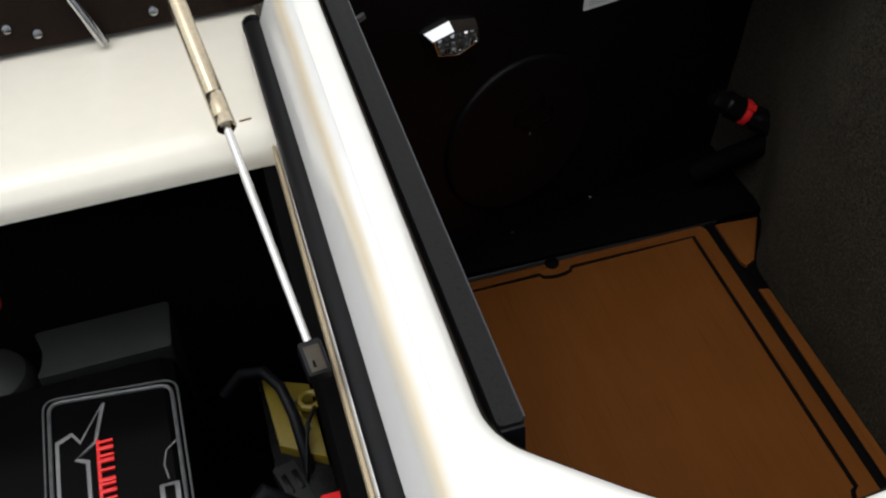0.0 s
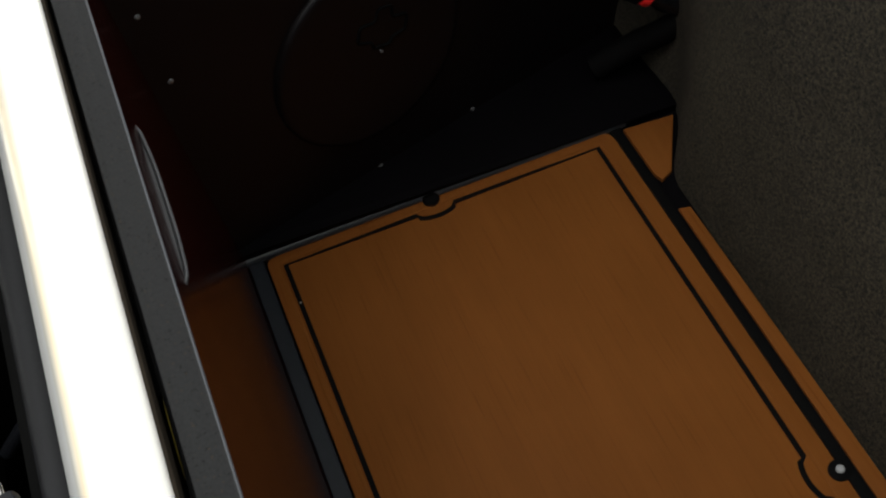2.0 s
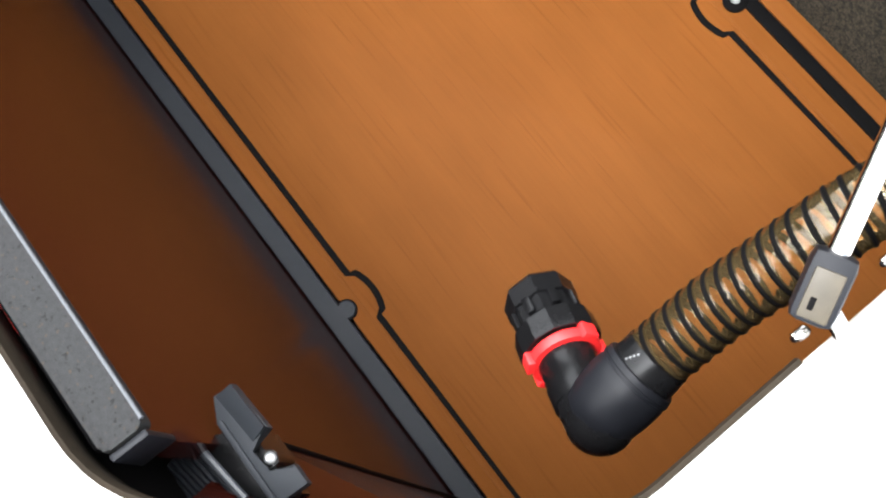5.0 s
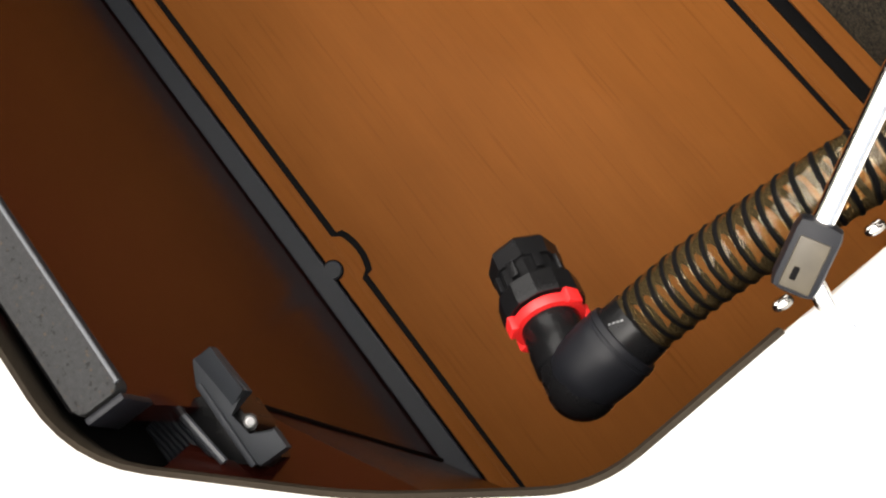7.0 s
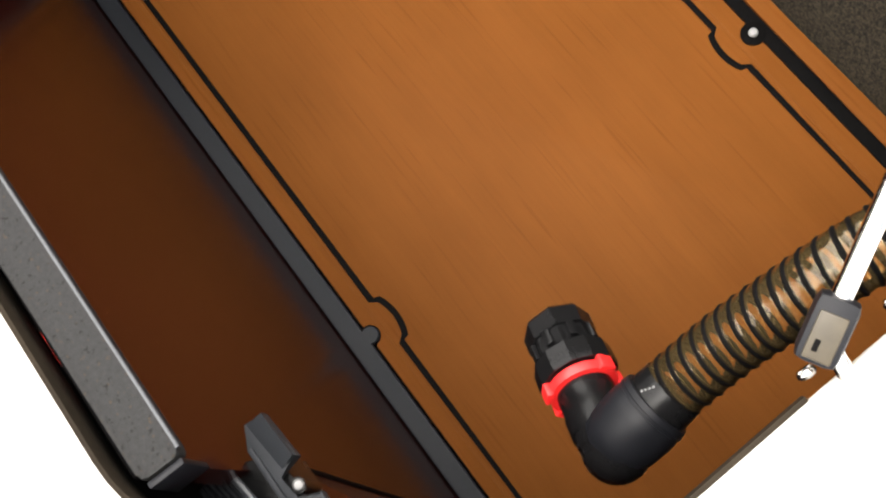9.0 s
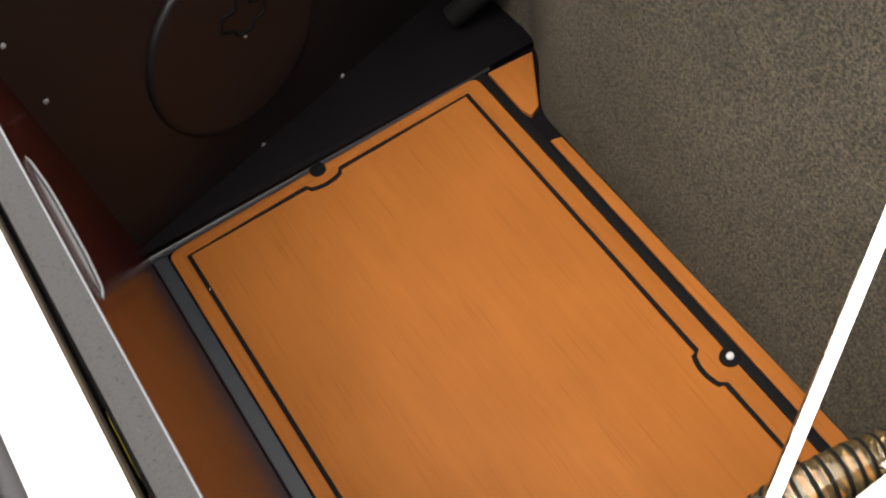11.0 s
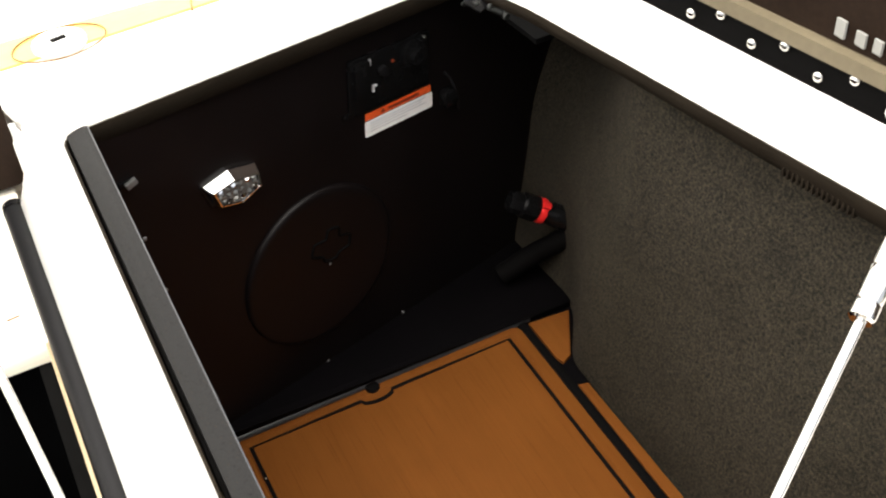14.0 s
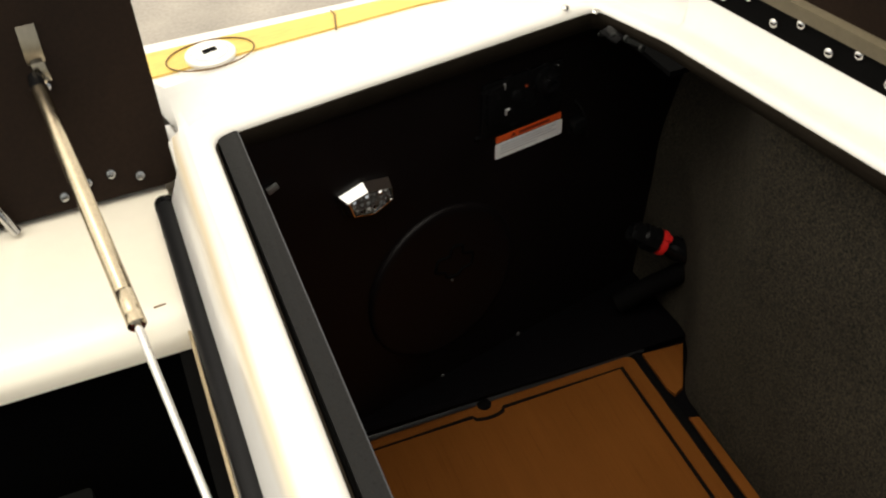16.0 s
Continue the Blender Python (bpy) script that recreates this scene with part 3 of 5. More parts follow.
loft(bm, [far_edge, drop], closed=False)
bmesh.ops.remove_doubles(bm, verts=bm.verts, dist=0.0005)
solid("deck_far", bm, GELCOAT, "white gelcoat deck beyond the locker", "deck", kind="structure", smooth=50)
solid("deck_fillet", box(bmesh.new(), (-0.150, -0.02, 0.545), (-0.112, 0.075, 0.576), None, 0.004), GELCOAT, "white gelcoat fillet joining divider and deck", "deck", kind="structure")
# divider's cream lip, coloured tan for the shade on it
bm = box(bmesh.new(), (-0.1862, -1.6, 0.38), (-0.1826, -0.205, 0.509), bevel=0.0012)
solid("edge_lip", bm, LIP, "cream lip along the engine bay opening, its shade painted tan", "trim", kind="structure")
bm = bmesh.new()
lip_profile = [(0.14, 0.523), (0.02, 0.5225), (-0.150, 0.5215), (-0.172, 0.5205), (-0.186, 0.5175), (-0.198, 0.5125), (-0.207, 0.5055), (-0.2115, 0.4980), (-0.2125, 0.4860), (-0.2040, 0.4850), (-0.195, 0.4950), (0.14, 0.4950)]
loft(bm, [[Vector((x, y + 0.005 * (y < -0.19), h)) for y, h in lip_profile] for x in (-0.80, -0.50, -0.205, -0.165)])
solid("deck_shelf", bm, CREAM_GELCOAT, "cream gelcoat shelf beside the engine bay opening", "deck", kind="structure", smooth=50)
slab("swim_platform", [(-1.5, 0.16, 0.42), (-0.1, 0.165, 0.42), (0.62, 0.37, 0.42), (1.5, 0.40, 0.42), (1.5, 0.50, 0.42), (-1.5, 0.64, 0.42)], 0.05, GELCOAT, "white moulded boarding platform", "platform")
slab("teak_deck", [(-1.4, 0.39, 0.424), (0.30, 0.49, 0.424), (1.4, 0.42, 0.424), (1.4, 0.46, 0.424), (0.30, 0.532, 0.424), (-1.4, 0.56, 0.424)], 0.004, TEAK, "yellow teak planking on the boarding platform", "platform", bevel=0)

bm = box(bmesh.new(), (-1600, -1600, -1.2), (1600, 1600, -1.0))
solid("ground", bm, GROUND, "pale gritty yard ground round the boat", "ground", kind="structure")

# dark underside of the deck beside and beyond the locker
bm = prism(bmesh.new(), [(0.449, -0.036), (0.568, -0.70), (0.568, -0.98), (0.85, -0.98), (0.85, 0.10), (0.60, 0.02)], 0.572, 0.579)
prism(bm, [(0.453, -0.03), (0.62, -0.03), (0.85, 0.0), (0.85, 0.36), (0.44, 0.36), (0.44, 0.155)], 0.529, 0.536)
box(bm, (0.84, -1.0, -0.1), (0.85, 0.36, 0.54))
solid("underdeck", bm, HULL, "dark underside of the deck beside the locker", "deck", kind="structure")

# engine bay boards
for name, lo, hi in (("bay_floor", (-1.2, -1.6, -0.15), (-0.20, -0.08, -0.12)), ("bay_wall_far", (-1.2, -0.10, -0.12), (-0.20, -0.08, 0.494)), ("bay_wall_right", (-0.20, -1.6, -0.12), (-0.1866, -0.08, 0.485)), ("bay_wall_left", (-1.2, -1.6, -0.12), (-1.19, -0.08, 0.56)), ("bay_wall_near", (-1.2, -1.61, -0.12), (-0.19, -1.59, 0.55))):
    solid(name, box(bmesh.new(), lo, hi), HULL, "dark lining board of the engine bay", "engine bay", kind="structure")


# ---- floor panel ----
def inlay_path(x0, x1, y0, y1):
    """Outline of the decorative line; its notches step round the panel's fixings."""
    def bay(p, q, mid, inward):
        p, q = Vector((*p, 0)), Vector((*q, 0))
        u = (q - p).normalized()
        n = Vector((-u.y, u.x, 0)) * inward
        c = p + u * mid
        out = [c - u * 0.025]
        for s in range(9):
            t = s / 8
            out.append(c + u * (-0.0215 + 0.043 * t) + n * (0.0110 * math.sin(math.pi * (0.14 + 0.72 * t)) ** 0.6))
        out.append(c + u * 0.025)
        return out
    pts = [Vector((x0, y1, 0))]
    pts += bay((x0, y1), (x0, y0), y1 + 0.502, 1)
    pts += [Vector((x0, y0, 0)), Vector((x1, y0, 0))]
    pts += bay((x1, y0), (x1, y1), -y0 - 0.4965, 1)
    pts += [Vector((x1, y1, 0))]
    pts += bay((x1, y1), (x0, y1), x1 - 0.197, 1)
    return pts


panel = thing("floor_panel", "cherry wood laminate floor panel with black inlaid border line", "floor panel", at=(0.21, -0.45, 0.0))
PX0, PX1, PY0, PY1 = -0.021, 0.446, -0.845, 0.019
part("board", prism(bmesh.new(), [(p.x, p.y) for p in rounded([(PX0, PY0, 0), (PX1, PY0, 0), (PX1, PY1, 0), (PX0, PY1, 0)], [0.012] * 4, 5)], -0.008, 0.0, bevel=0.002), WOOD, panel)
ridge = rounded([(-0.0075, PY0 + 0.02, 0), (0.4275, PY0 + 0.02, 0), (0.4275, 0.0075, 0), (-0.0075, 0.0075, 0)], [0.006] * 4, 4)
part("border_ridge", sweep(bmesh.new(), ridge, 0.0022, closed=True, section=[(-1, -0.4), (1, -0.4), (0.6, 0.25), (-0.6, 0.25)]), WOOD, panel, "low rounded border ridge")
line = inlay_path(0.0, 0.42, PY0 + 0.03, 0.0)
bm = bmesh.new()
sweep(bm, [p + Vector((0, 0, 0.0006)) for p in line], 0.0031, closed=True, section=[(-1, -0.3), (1, -0.3), (1, 0.12), (-1, 0.12)])
part("inlay_line", bm, INLAY, panel, "black inlaid line with rounded notches")

bm = prism(bmesh.new(), [(-0.0010, -0.0625), (0.0010, -0.0620), (0.0010, -0.0595), (-0.0006, -0.0600)], 0.0008, 0.0014)
solid("paint_fleck", bm, ZINC, "tiny pale fleck on the black inlay line", "fleck")

# edge strips round the panel
strip_l = thing("edge_strip", "charcoal plastic edge strip with a screw lug", "edge strip", group="strips round the floor panel")
bm = box(bmesh.new(), (-0.0427, -0.86, -0.008), (-0.0240, 0.018, 0.003), bevel=0.0015)
part("strip", bm, SLATE, strip_l, smooth=15)
part("lug", lathe(bmesh.new(), [(0.0, -0.008), (0.0088, -0.008), (0.0088, 0.0018), (0.0080, 0.0026), (0, 0.0026)], pose(-0.0205, -0.504, 0.0005)), SLATE, strip_l, "round screw lug", smooth=15)
# near-black disc painting the shadow gap round the lug
part("lug_shadow_gap", lathe(bmesh.new(), [(0.0, -0.008), (0.0104, -0.008), (0.0104, 0.0012), (0, 0.0012)], pose(-0.0205, -0.504, 0.0)), INLAY, strip_l)
strip_r = thing("edge_strip", "black plastic edge strip with a screwed lug", "edge strip", group="strips round the floor panel")
bm = box(bmesh.new(), (0.4465, -0.86, -0.008), (0.4600, 0.018, 0.002), bevel=0.0015)
part("strip", bm, INLAY, strip_r)
part("lug", lathe(bmesh.new(), [(0.0, -0.008), (0.012, -0.008), (0.012, 0.002), (0.0105, 0.003), (0, 0.003)], pose(0.444, -0.499, 0.0005)), INLAY, strip_r)
bm = lathe(bmesh.new(), [(0, 0.0035), (0.0045, 0.0035), (0.0045, 0.005), (0.003, 0.0062), (0, 0.0062)], pose(0.444, -0.499, 0.0))
part("screw", bm, ZINC, strip_r, "bright steel screw head")
bm = lathe(bmesh.new(), [(0.0, -0.008), (0.011, -0.008), (0.011, 0.002), (0.009, 0.004), (0, 0.004)], pose(0.197, 0.016, 0.001))
solid("fixing_lug", bm, INLAY, "small black fixing lug at the panel's edge", "lug")

slab("side_board", [(0.4612, -0.86, -0.004), (0.4835, -0.86, -0.004), (0.4800, -0.131, -0.004), (0.4655, -0.127, -0.004)], 0.006, WOOD, "narrow cherry wood filler strip beside the carpet", "board", kind="", bevel=0.001)
slab("corner_board", [(0.4645, -0.066, -0.002), (0.4690, -0.080, -0.002), (0.486, -0.072, -0.002), (0.533, 0.010, -0.002), (0.4645, 0.016, -0.002)], 0.006, WOOD, "tapered cherry wood offcut in the locker's corner", "board", kind="", bevel=0.001)


# ---- partition top pad ----
pad = thing("edge_pad", "grey speckled foam pad capping the partition", "pad")
PAD_OUT = [(p.x, p.y) for p in rounded([(-0.0970, 0.020, 0), (-0.0925, -0.656, 0), (-0.0725, -0.656, 0), (-0.0735, 0.020, 0)], [0.006, 0.004, 0.004, 0.006], 4)]
part("foam", prism(bmesh.new(), PAD_OUT, 0.5705, 0.581, None, 0.0022), PAD, pad)
part("edge_bead", sweep(bmesh.new(), [(-0.0732, 0.016, 0.5798), (-0.0730, -0.30, 0.5798), (-0.0725, -0.653, 0.5798)], 0.0013, 8), TRIM, pad, "smooth rounded edge bead")
part("end_cap", box(bmesh.new(), (-0.0915, -0.6600, 0.548), (-0.0735, -0.6565, 0.579), None, 0.0015), CUFF, pad, "black end cap")
part("backing", box(bmesh.new(), (-0.0975, -0.650, 0.540), (-0.0930, 0.015, 0.5720), None, 0.002), INLAY, pad, "black backing under the foam")


# ---- far wall fittings ----
def lamp():
    m = far_pose(0.070, 0.412)
    ob = thing("courtesy_lamp", "small chrome faceted courtesy lamp on the bulkhead", "lamp", at=m.translation)
    rim_ = [(-0.039, 0.0205), (-0.002, 0.0255), (0.0362, 0.0150), (0.037, -0.0140), (0.003, -0.0240), (-0.030, -0.0130)]
    face_ = [(-0.033, 0.0125), (-0.002, 0.0158), (0.0335, 0.0065), (0.0340, -0.0125), (0.003, -0.0220), (-0.027, -0.0115)]
    bm = bmesh.new()
    loft(bm, [[m @ Vector((x, y, h)) for x, y in loop] for loop, h in ((rim_, 0.0), (rim_, 0.004), (face_, 0.0155), ([(x * 0.93, y * 0.93) for x, y in face_], 0.0158), ([(x * 0.90, y * 0.90) for x, y in face_], 0.0120))])
    bm.verts.ensure_lookup_table()
    bm.faces.new([bm.verts[len(bm.verts) - 6 + i] for i in range(6)])
    part("housing", bm, CHROME, ob, smooth=5)
    part("base", prism(bmesh.new(), [(x * 1.06 - 0.002, y * 1.06 - 0.002) for x, y in rim_], 0.0, 0.0025, m), BLACK_PLASTIC, ob, "black mounting base")
    lens = part("lens", prism(bmesh.new(), [(x * 0.88, y * 0.88) for x, y in face_], 0.0121, 0.0140, m), LENS, ob, "faceted clear lens")
    for k in range(6):
        for r in range(3):
            u, w = (k + 0.5) / 6, (r + 0.5) / 3
            top_y = 0.0120 + 0.003 * (1 - abs(2 * u - 0.95))
            low_y = -0.0100 - 0.0090 * (1 - abs(2 * u - 1.05))
            x = -0.0270 + 0.0570 * u
            y = low_y + (top_y - 0.005 * u - low_y) * w
            c = m @ pose(x, y, 0.0135, 24 * ((k + r) % 3) - 24, 28 * ((k * 2 + r) % 3) - 28, 30 + 25 * k)
            part("facet", lathe(bmesh.new(), [(0.0052, -0.001), (0.0030, 0.0024), (0, 0.0028)], c, ngon=5), (LENS, LENS, CHROME, LENS)[(k * 2 + r) % 4], lens, smooth=5)
    return ob


lamp()


def hatch():
    c = (0.172, 0.204)
    m = far_pose(*c)
    ob = thing("access_hatch", "round black plastic access cover screwed into the bulkhead", "hatch", at=m.translation)
    R = 0.1270
    part("cover", lathe(bmesh.new(), [(0, 0.0), (R, 0.0), (R, 0.0025), (R - 0.0015, 0.0050), (R - 0.005, 0.0068), (R - 0.010, 0.0073), (R - 0.016, 0.0070), (0, 0.0068)], m, 64), BULKHEAD, ob)
    bm = bmesh.new()
    g = m @ pose(0.020, 0.030, 0.0072, 0, 0, -15)
    lobes = [(0.010, 0.031), (-0.010, 0.031), (-0.012, 0.012), (-0.034, 0.010), (-0.036, -0.014), (-0.014, -0.020), (-0.012, -0.030), (0.012, -0.030), (0.014, -0.020), (0.034, -0.014), (0.034, 0.010), (0.012, 0.012)]
    sweep(bm, [g @ Vector((p.x, p.y, 0)) for p in rounded([(x * 0.95, y * 0.84, 0) for x, y in lobes], [0.004] * 12, 3)], 0.0020, 8, closed=True)
    part("grip_recess", bm, INLAY, ob)
    part("screw", lathe(bmesh.new(), [(0, 0.006), (0.0022, 0.006), (0.0018, 0.0085), (0, 0.0088)], m @ pose(0.012, -0.001, 0)), GREY_METAL, ob)
    return ob


hatch()

m = far_pose(0.3325, 0.3722) @ pose(0, 0, 0, 0, 0, -5.2)
sticker = thing("warning_label", "white warning sticker with an orange heading band", "sticker", at=m.translation)


def card(x0, y0, x1, y1, r):
    return [(p.x, p.y) for p in rounded([(x0, y0, 0), (x1, y0, 0), (x1, y1, 0), (x0, y1, 0)], [r] * 4, 4)]


part("sheet", prism(bmesh.new(), card(-0.061, -0.0122, 0.061, 0.0120, 0.003), 0.0, 0.0008, m), PAPER, sticker)
part("heading", prism(bmesh.new(), card(-0.060, 0.0136, 0.058, 0.0240, 0.0015), 0.0, 0.0008, m), ORANGE, sticker, "orange heading band")


# ---- gas struts ----
def strut(name_label, foot, collar, top, metal, rod_r=0.004, tube_r=0.009, k=1.0):
    ob = thing("gas_strut", name_label, "gas strut", group="gas struts", at=foot)
    foot, collar, top = Vector(foot), Vector(collar), Vector(top)
    d = (collar - foot).normalized()
    part("rod", lathe(bmesh.new(), [(rod_r, 0), (rod_r, (collar - foot).length + 0.01)], frame_to(foot, collar), 16), STEEL, ob, "bright steel rod")
    L = (top - collar).length
    part("cylinder", lathe(bmesh.new(), [(rod_r, 0), (tube_r * 0.8, 0.0), (tube_r, 0.002), (tube_r, 0.012), (tube_r * 0.93, 0.014), (tube_r, 0.016), (tube_r, 0.040), (tube_r * 0.94, 0.0412), (tube_r, 0.0424), (tube_r, L), (0, L)], frame_to(collar, top), 24), metal, ob, "brushed steel cylinder")
    part("top_socket", lathe(bmesh.new(), [(0, -0.004), (tube_r * 0.9, -0.004), (tube_r * 0.95, 0.002), (tube_r * 0.8, 0.022), (0, 0.026)], frame_to(top, top + (top - collar)), 20), BLACK_PLASTIC, ob, "black plastic end socket")
    sock = part("end_socket", box(bmesh.new(), (-0.0100 * k, -0.0085 * k, -0.029 * k), (0.0100 * k, 0.0085 * k, 0.003), frame_to(foot, collar), 0.004), CUFF, ob, "black plastic ball socket")
    part("clip", box(bmesh.new(), (-0.0066 * k, -0.0094 * k, -0.0265 * k), (0.0066 * k, 0.0094 * k, -0.003), frame_to(foot, collar), 0.001), CLIP, sock, "brownish spring clip")
    part("clip_slot", box(bmesh.new(), (0.0008, -0.0099 * k, -0.0225 * k), (0.0030, 0.0099 * k, -0.0165 * k), frame_to(foot, collar), 0.0006), INLAY, sock, "dark slot in the clip")
    return ob


strut("bright gas strut holding up the locker lid", (0.159, -0.7715, 0.620), (0.320, -0.686, 0.7017), (0.560, -0.558, 0.829), STEEL, tube_r=0.0098, k=0.80)
strut("brushed gas strut holding up the engine hatch", (-0.202, -0.501, 0.535), (-0.225, -0.287, 0.602), (-0.262, 0.034, 0.678), STRUT_STEEL)

# black tube along the divider
bm = bmesh.new()
sweep(bm, [(-0.172, -0.014, 0.53), (-0.1715, -0.10, 0.529), (-0.1705, -0.28, 0.53), (-0.1695, -0.50, 0.53), (-0.169, -0.75, 0.53), (-0.169, -1.5, 0.53)], 0.0112, 16)
seal = thing("rubber_seal", "black rubber tube seal along the divider", "seal", at=(-0.178, -0.3, 0.53))
part("tube", bm, RUBBER, seal)
part("end_plug", lathe(bmesh.new(), [(0, 0.004), (0.008, 0.004), (0.0117, 0.0), (0.0117, -0.010), (0, -0.010)], frame_to((-0.172, -0.012, 0.53), (-0.172, 0.10, 0.53)), 20), BLACK_PLASTIC, seal)


# ---- filler hose with elbow ----
hose = thing("filler_hose", "black elbow fitting with red ring on a spiral hose", "hose", at=(0.09, -0.75, 0.42))
E0, E1, N0 = Vector((0.073, -0.750, 0.418)), Vector((0.113, -0.741, 0.428)), Vector((0.094, -0.672, 0.38))
COURSE = [E1, Vector((0.152, -0.742, 0.453)), Vector((0.185, -0.746, 0.477)), Vector((0.212, -0.7495, 0.494)), Vector((0.250, -0.7555, 0.501)), Vector((0.34, -0.772, 0.492)), Vector((0.52, -0.785, 0.465))]


run = along(COURSE, 0.007)
PITCH, COIL_R, WIRE = 0.0084, 0.0163, 0.0019
bm = bmesh.new()
skin = along(COURSE, PITCH / 6)
sweep(bm, skin, [0.0174 + 0.0002 * math.cos(i * math.pi / 3) for i in range(len(skin))], 32)
part("hose_tube", bm, HOSE, hose, "clear amber plastic hose wall")
bm = bmesh.new()
per, coil_path, walked = 20, [], 0.0
for p, q in zip(run, run[1:]):
    d = (q - p).normalized()
    sx = d.cross(Vector((0, 0, 1))).normalized()
    sy = sx.cross(d)
    k = max(1, round((q - p).length / (PITCH / per)))
    for i in range(k):
        turn = 2 * math.pi * (walked + (q - p).length * i / k) / PITCH
        coil_path.append(p.lerp(q, i / k) + sx * (COIL_R * math.cos(turn)) + sy * (COIL_R * math.sin(turn)))
    walked += (q - p).length
sweep(bm, coil_path, WIRE, 8)
part("spiral", bm, INLAY, hose, "black reinforcing spiral")
bm = bmesh.new()
bend = [N0.lerp(E0, u) for u in (0.0, 0.3, 0.6, 0.78)]
knee = [bend[-1], E0, E0.lerp(E1, 0.55)]
bend += [(1 - u) ** 2 * knee[0] + 2 * u * (1 - u) * knee[1] + u * u * knee[2] for u in (0.2, 0.4, 0.6, 0.8, 1.0)] + [E1]
sweep(bm, bend, [0.0150, 0.0150, 0.0155, 0.0165, 0.0175, 0.0184, 0.0184, 0.0178, 0.0165, 0.0160], 28)
part("elbow", bm, BLACK_PLASTIC, hose, smooth=60)
heel = E0.lerp(knee[0], 0.16).lerp(knee[2], 0.12)
part("elbow_heel", lathe(bmesh.new(), [(0, -0.0186), (0.0093, -0.0161), (0.0161, -0.0093), (0.0186, 0.0), (0.0161, 0.0093), (0.0093, 0.0161), (0, 0.0186)], Matrix.Translation(heel), 28), BLACK_PLASTIC, hose, "rounded elbow heel", 60)
fr = frame_to(E0.lerp(E1, 0.42) + Vector((0, 0.003, 0)), run[1])
LC = (E1 - E0.lerp(E1, 0.42)).length
LE = LC - 0.009
bell = part("cuff", lathe(bmesh.new(), [(0, -0.020), (0.0150, -0.0195), (0.0186, -0.016), (0.0204, -0.009), (0.0212, -0.002), (0.0216, LE - 0.010), (0.0214, LE - 0.005), (0.0208, LE - 0.0035), (0.0210, LE + 0.001), (0.0205, LE + 0.003), (0.0150, LE + 0.0035)], fr, 36), CUFF, hose, "bluish black rubber cuff")
part("cuff_bead", lathe(bmesh.new(), [(0.0203, LE - 0.0028), (0.0215, LE - 0.0022), (0.0215, LE - 0.0006), (0.0203, LE)], fr, 36), CUFF, bell)
part("print_sleeve", lathe(bmesh.new(), [(0.0150, LE), (0.0184, LE), (0.0186, LE + 0.006), (0.0182, LC + 0.005), (0.0150, LC + 0.0055)], fr, 32), BLACK_PLASTIC, hose, "black sleeve with faint print")
for k in range(4):
    part("print_mark", box(bmesh.new(), (0.0181, -0.0004, LE + 0.0045 + 0.0020 * k), (0.0188, 0.0005, LE + 0.0056 + 0.0020 * k), fr @ pose(0, 0, 0, 0, 0, 62 + 3 * k)), GREY_METAL, hose, "faint print dot")
fn = frame_to(E0, N0)
LN = (N0 - E0).length
part("union_sleeve", lathe(bmesh.new(), [(0.0, LN * 0.2), (0.0172, LN * 0.2), (0.0172, LN * 0.34), (0.0164, LN * 0.36), (0.0164, LN * 0.5), (0, LN * 0.5)], fn, 28), BLACK_PLASTIC, hose)
ring = part("red_ring", lathe(bmesh.new(), [(0.014, LN * 0.50), (0.0198, LN * 0.505), (0.0203, LN * 0.53), (0.0198, LN * 0.57), (0.014, LN * 0.575)], fn, 28), RED, hose, "red locking ring")
for a in (20, 140, 205, 320):
    part("tab", box(bmesh.new(), (0.0185, -0.0048, LN * 0.49), (0.0228, 0.0048, LN * 0.59), fn @ pose(0, 0, 0, 0, 0, a), 0.0012), RED, ring)
part("collar", lathe(bmesh.new(), [(0.0, LN * 0.575), (0.0226, LN * 0.585), (0.0234, LN * 0.62), (0.0230, LN * 0.74), (0.0195, LN * 0.775), (0, LN * 0.79)], fn, 12), BLACK_PLASTIC, hose, smooth=20)
nut = part("nut", lathe(bmesh.new(), [(0.0, LN * 0.78), (0.0186, LN * 0.78), (0.0186, LN * 0.90), (0.0202, LN * 0.905), (0.0205, LN * 1.03), (0.0190, LN * 1.055), (0.0125, LN * 1.055), (0.0120, LN * 0.98), (0, LN * 0.98)], fn, ngon=8), BLACK_PLASTIC, hose, smooth=20)
for k in range(8):
    part("grip_rib", box(bmesh.new(), (0.0172, -0.0024, LN * 0.79), (0.0202, 0.0024, LN * 0.905), fn @ pose(0, 0, 0, 0, 0, 45 * k + 22.5), 0.0006), BLACK_PLASTIC, nut)

hose.location += Vector((-0.001, -0.0045, 0))

# wires in the gap behind the pad
for pts, mm, lab in (([(-0.0978, -0.493, 0.560), (-0.0972, -0.506, 0.5675), (-0.0973, -0.518, 0.5655), (-0.0973, -0.530, 0.5665), (-0.0980, -0.545, 0.560)], YELLOW, "thin yellow wire tucked behind the pad"), ([(-0.0978, -0.556, 0.560), (-0.0972, -0.570, 0.5675), (-0.0973, -0.586, 0.5670), (-0.0980, -0.605, 0.560)], RED, "thin red wire tucked behind the pad")):
    solid("wire", sweep(bmesh.new(), pts, 0.0014, 8), mm, lab, "wire", "wires behind the pad")


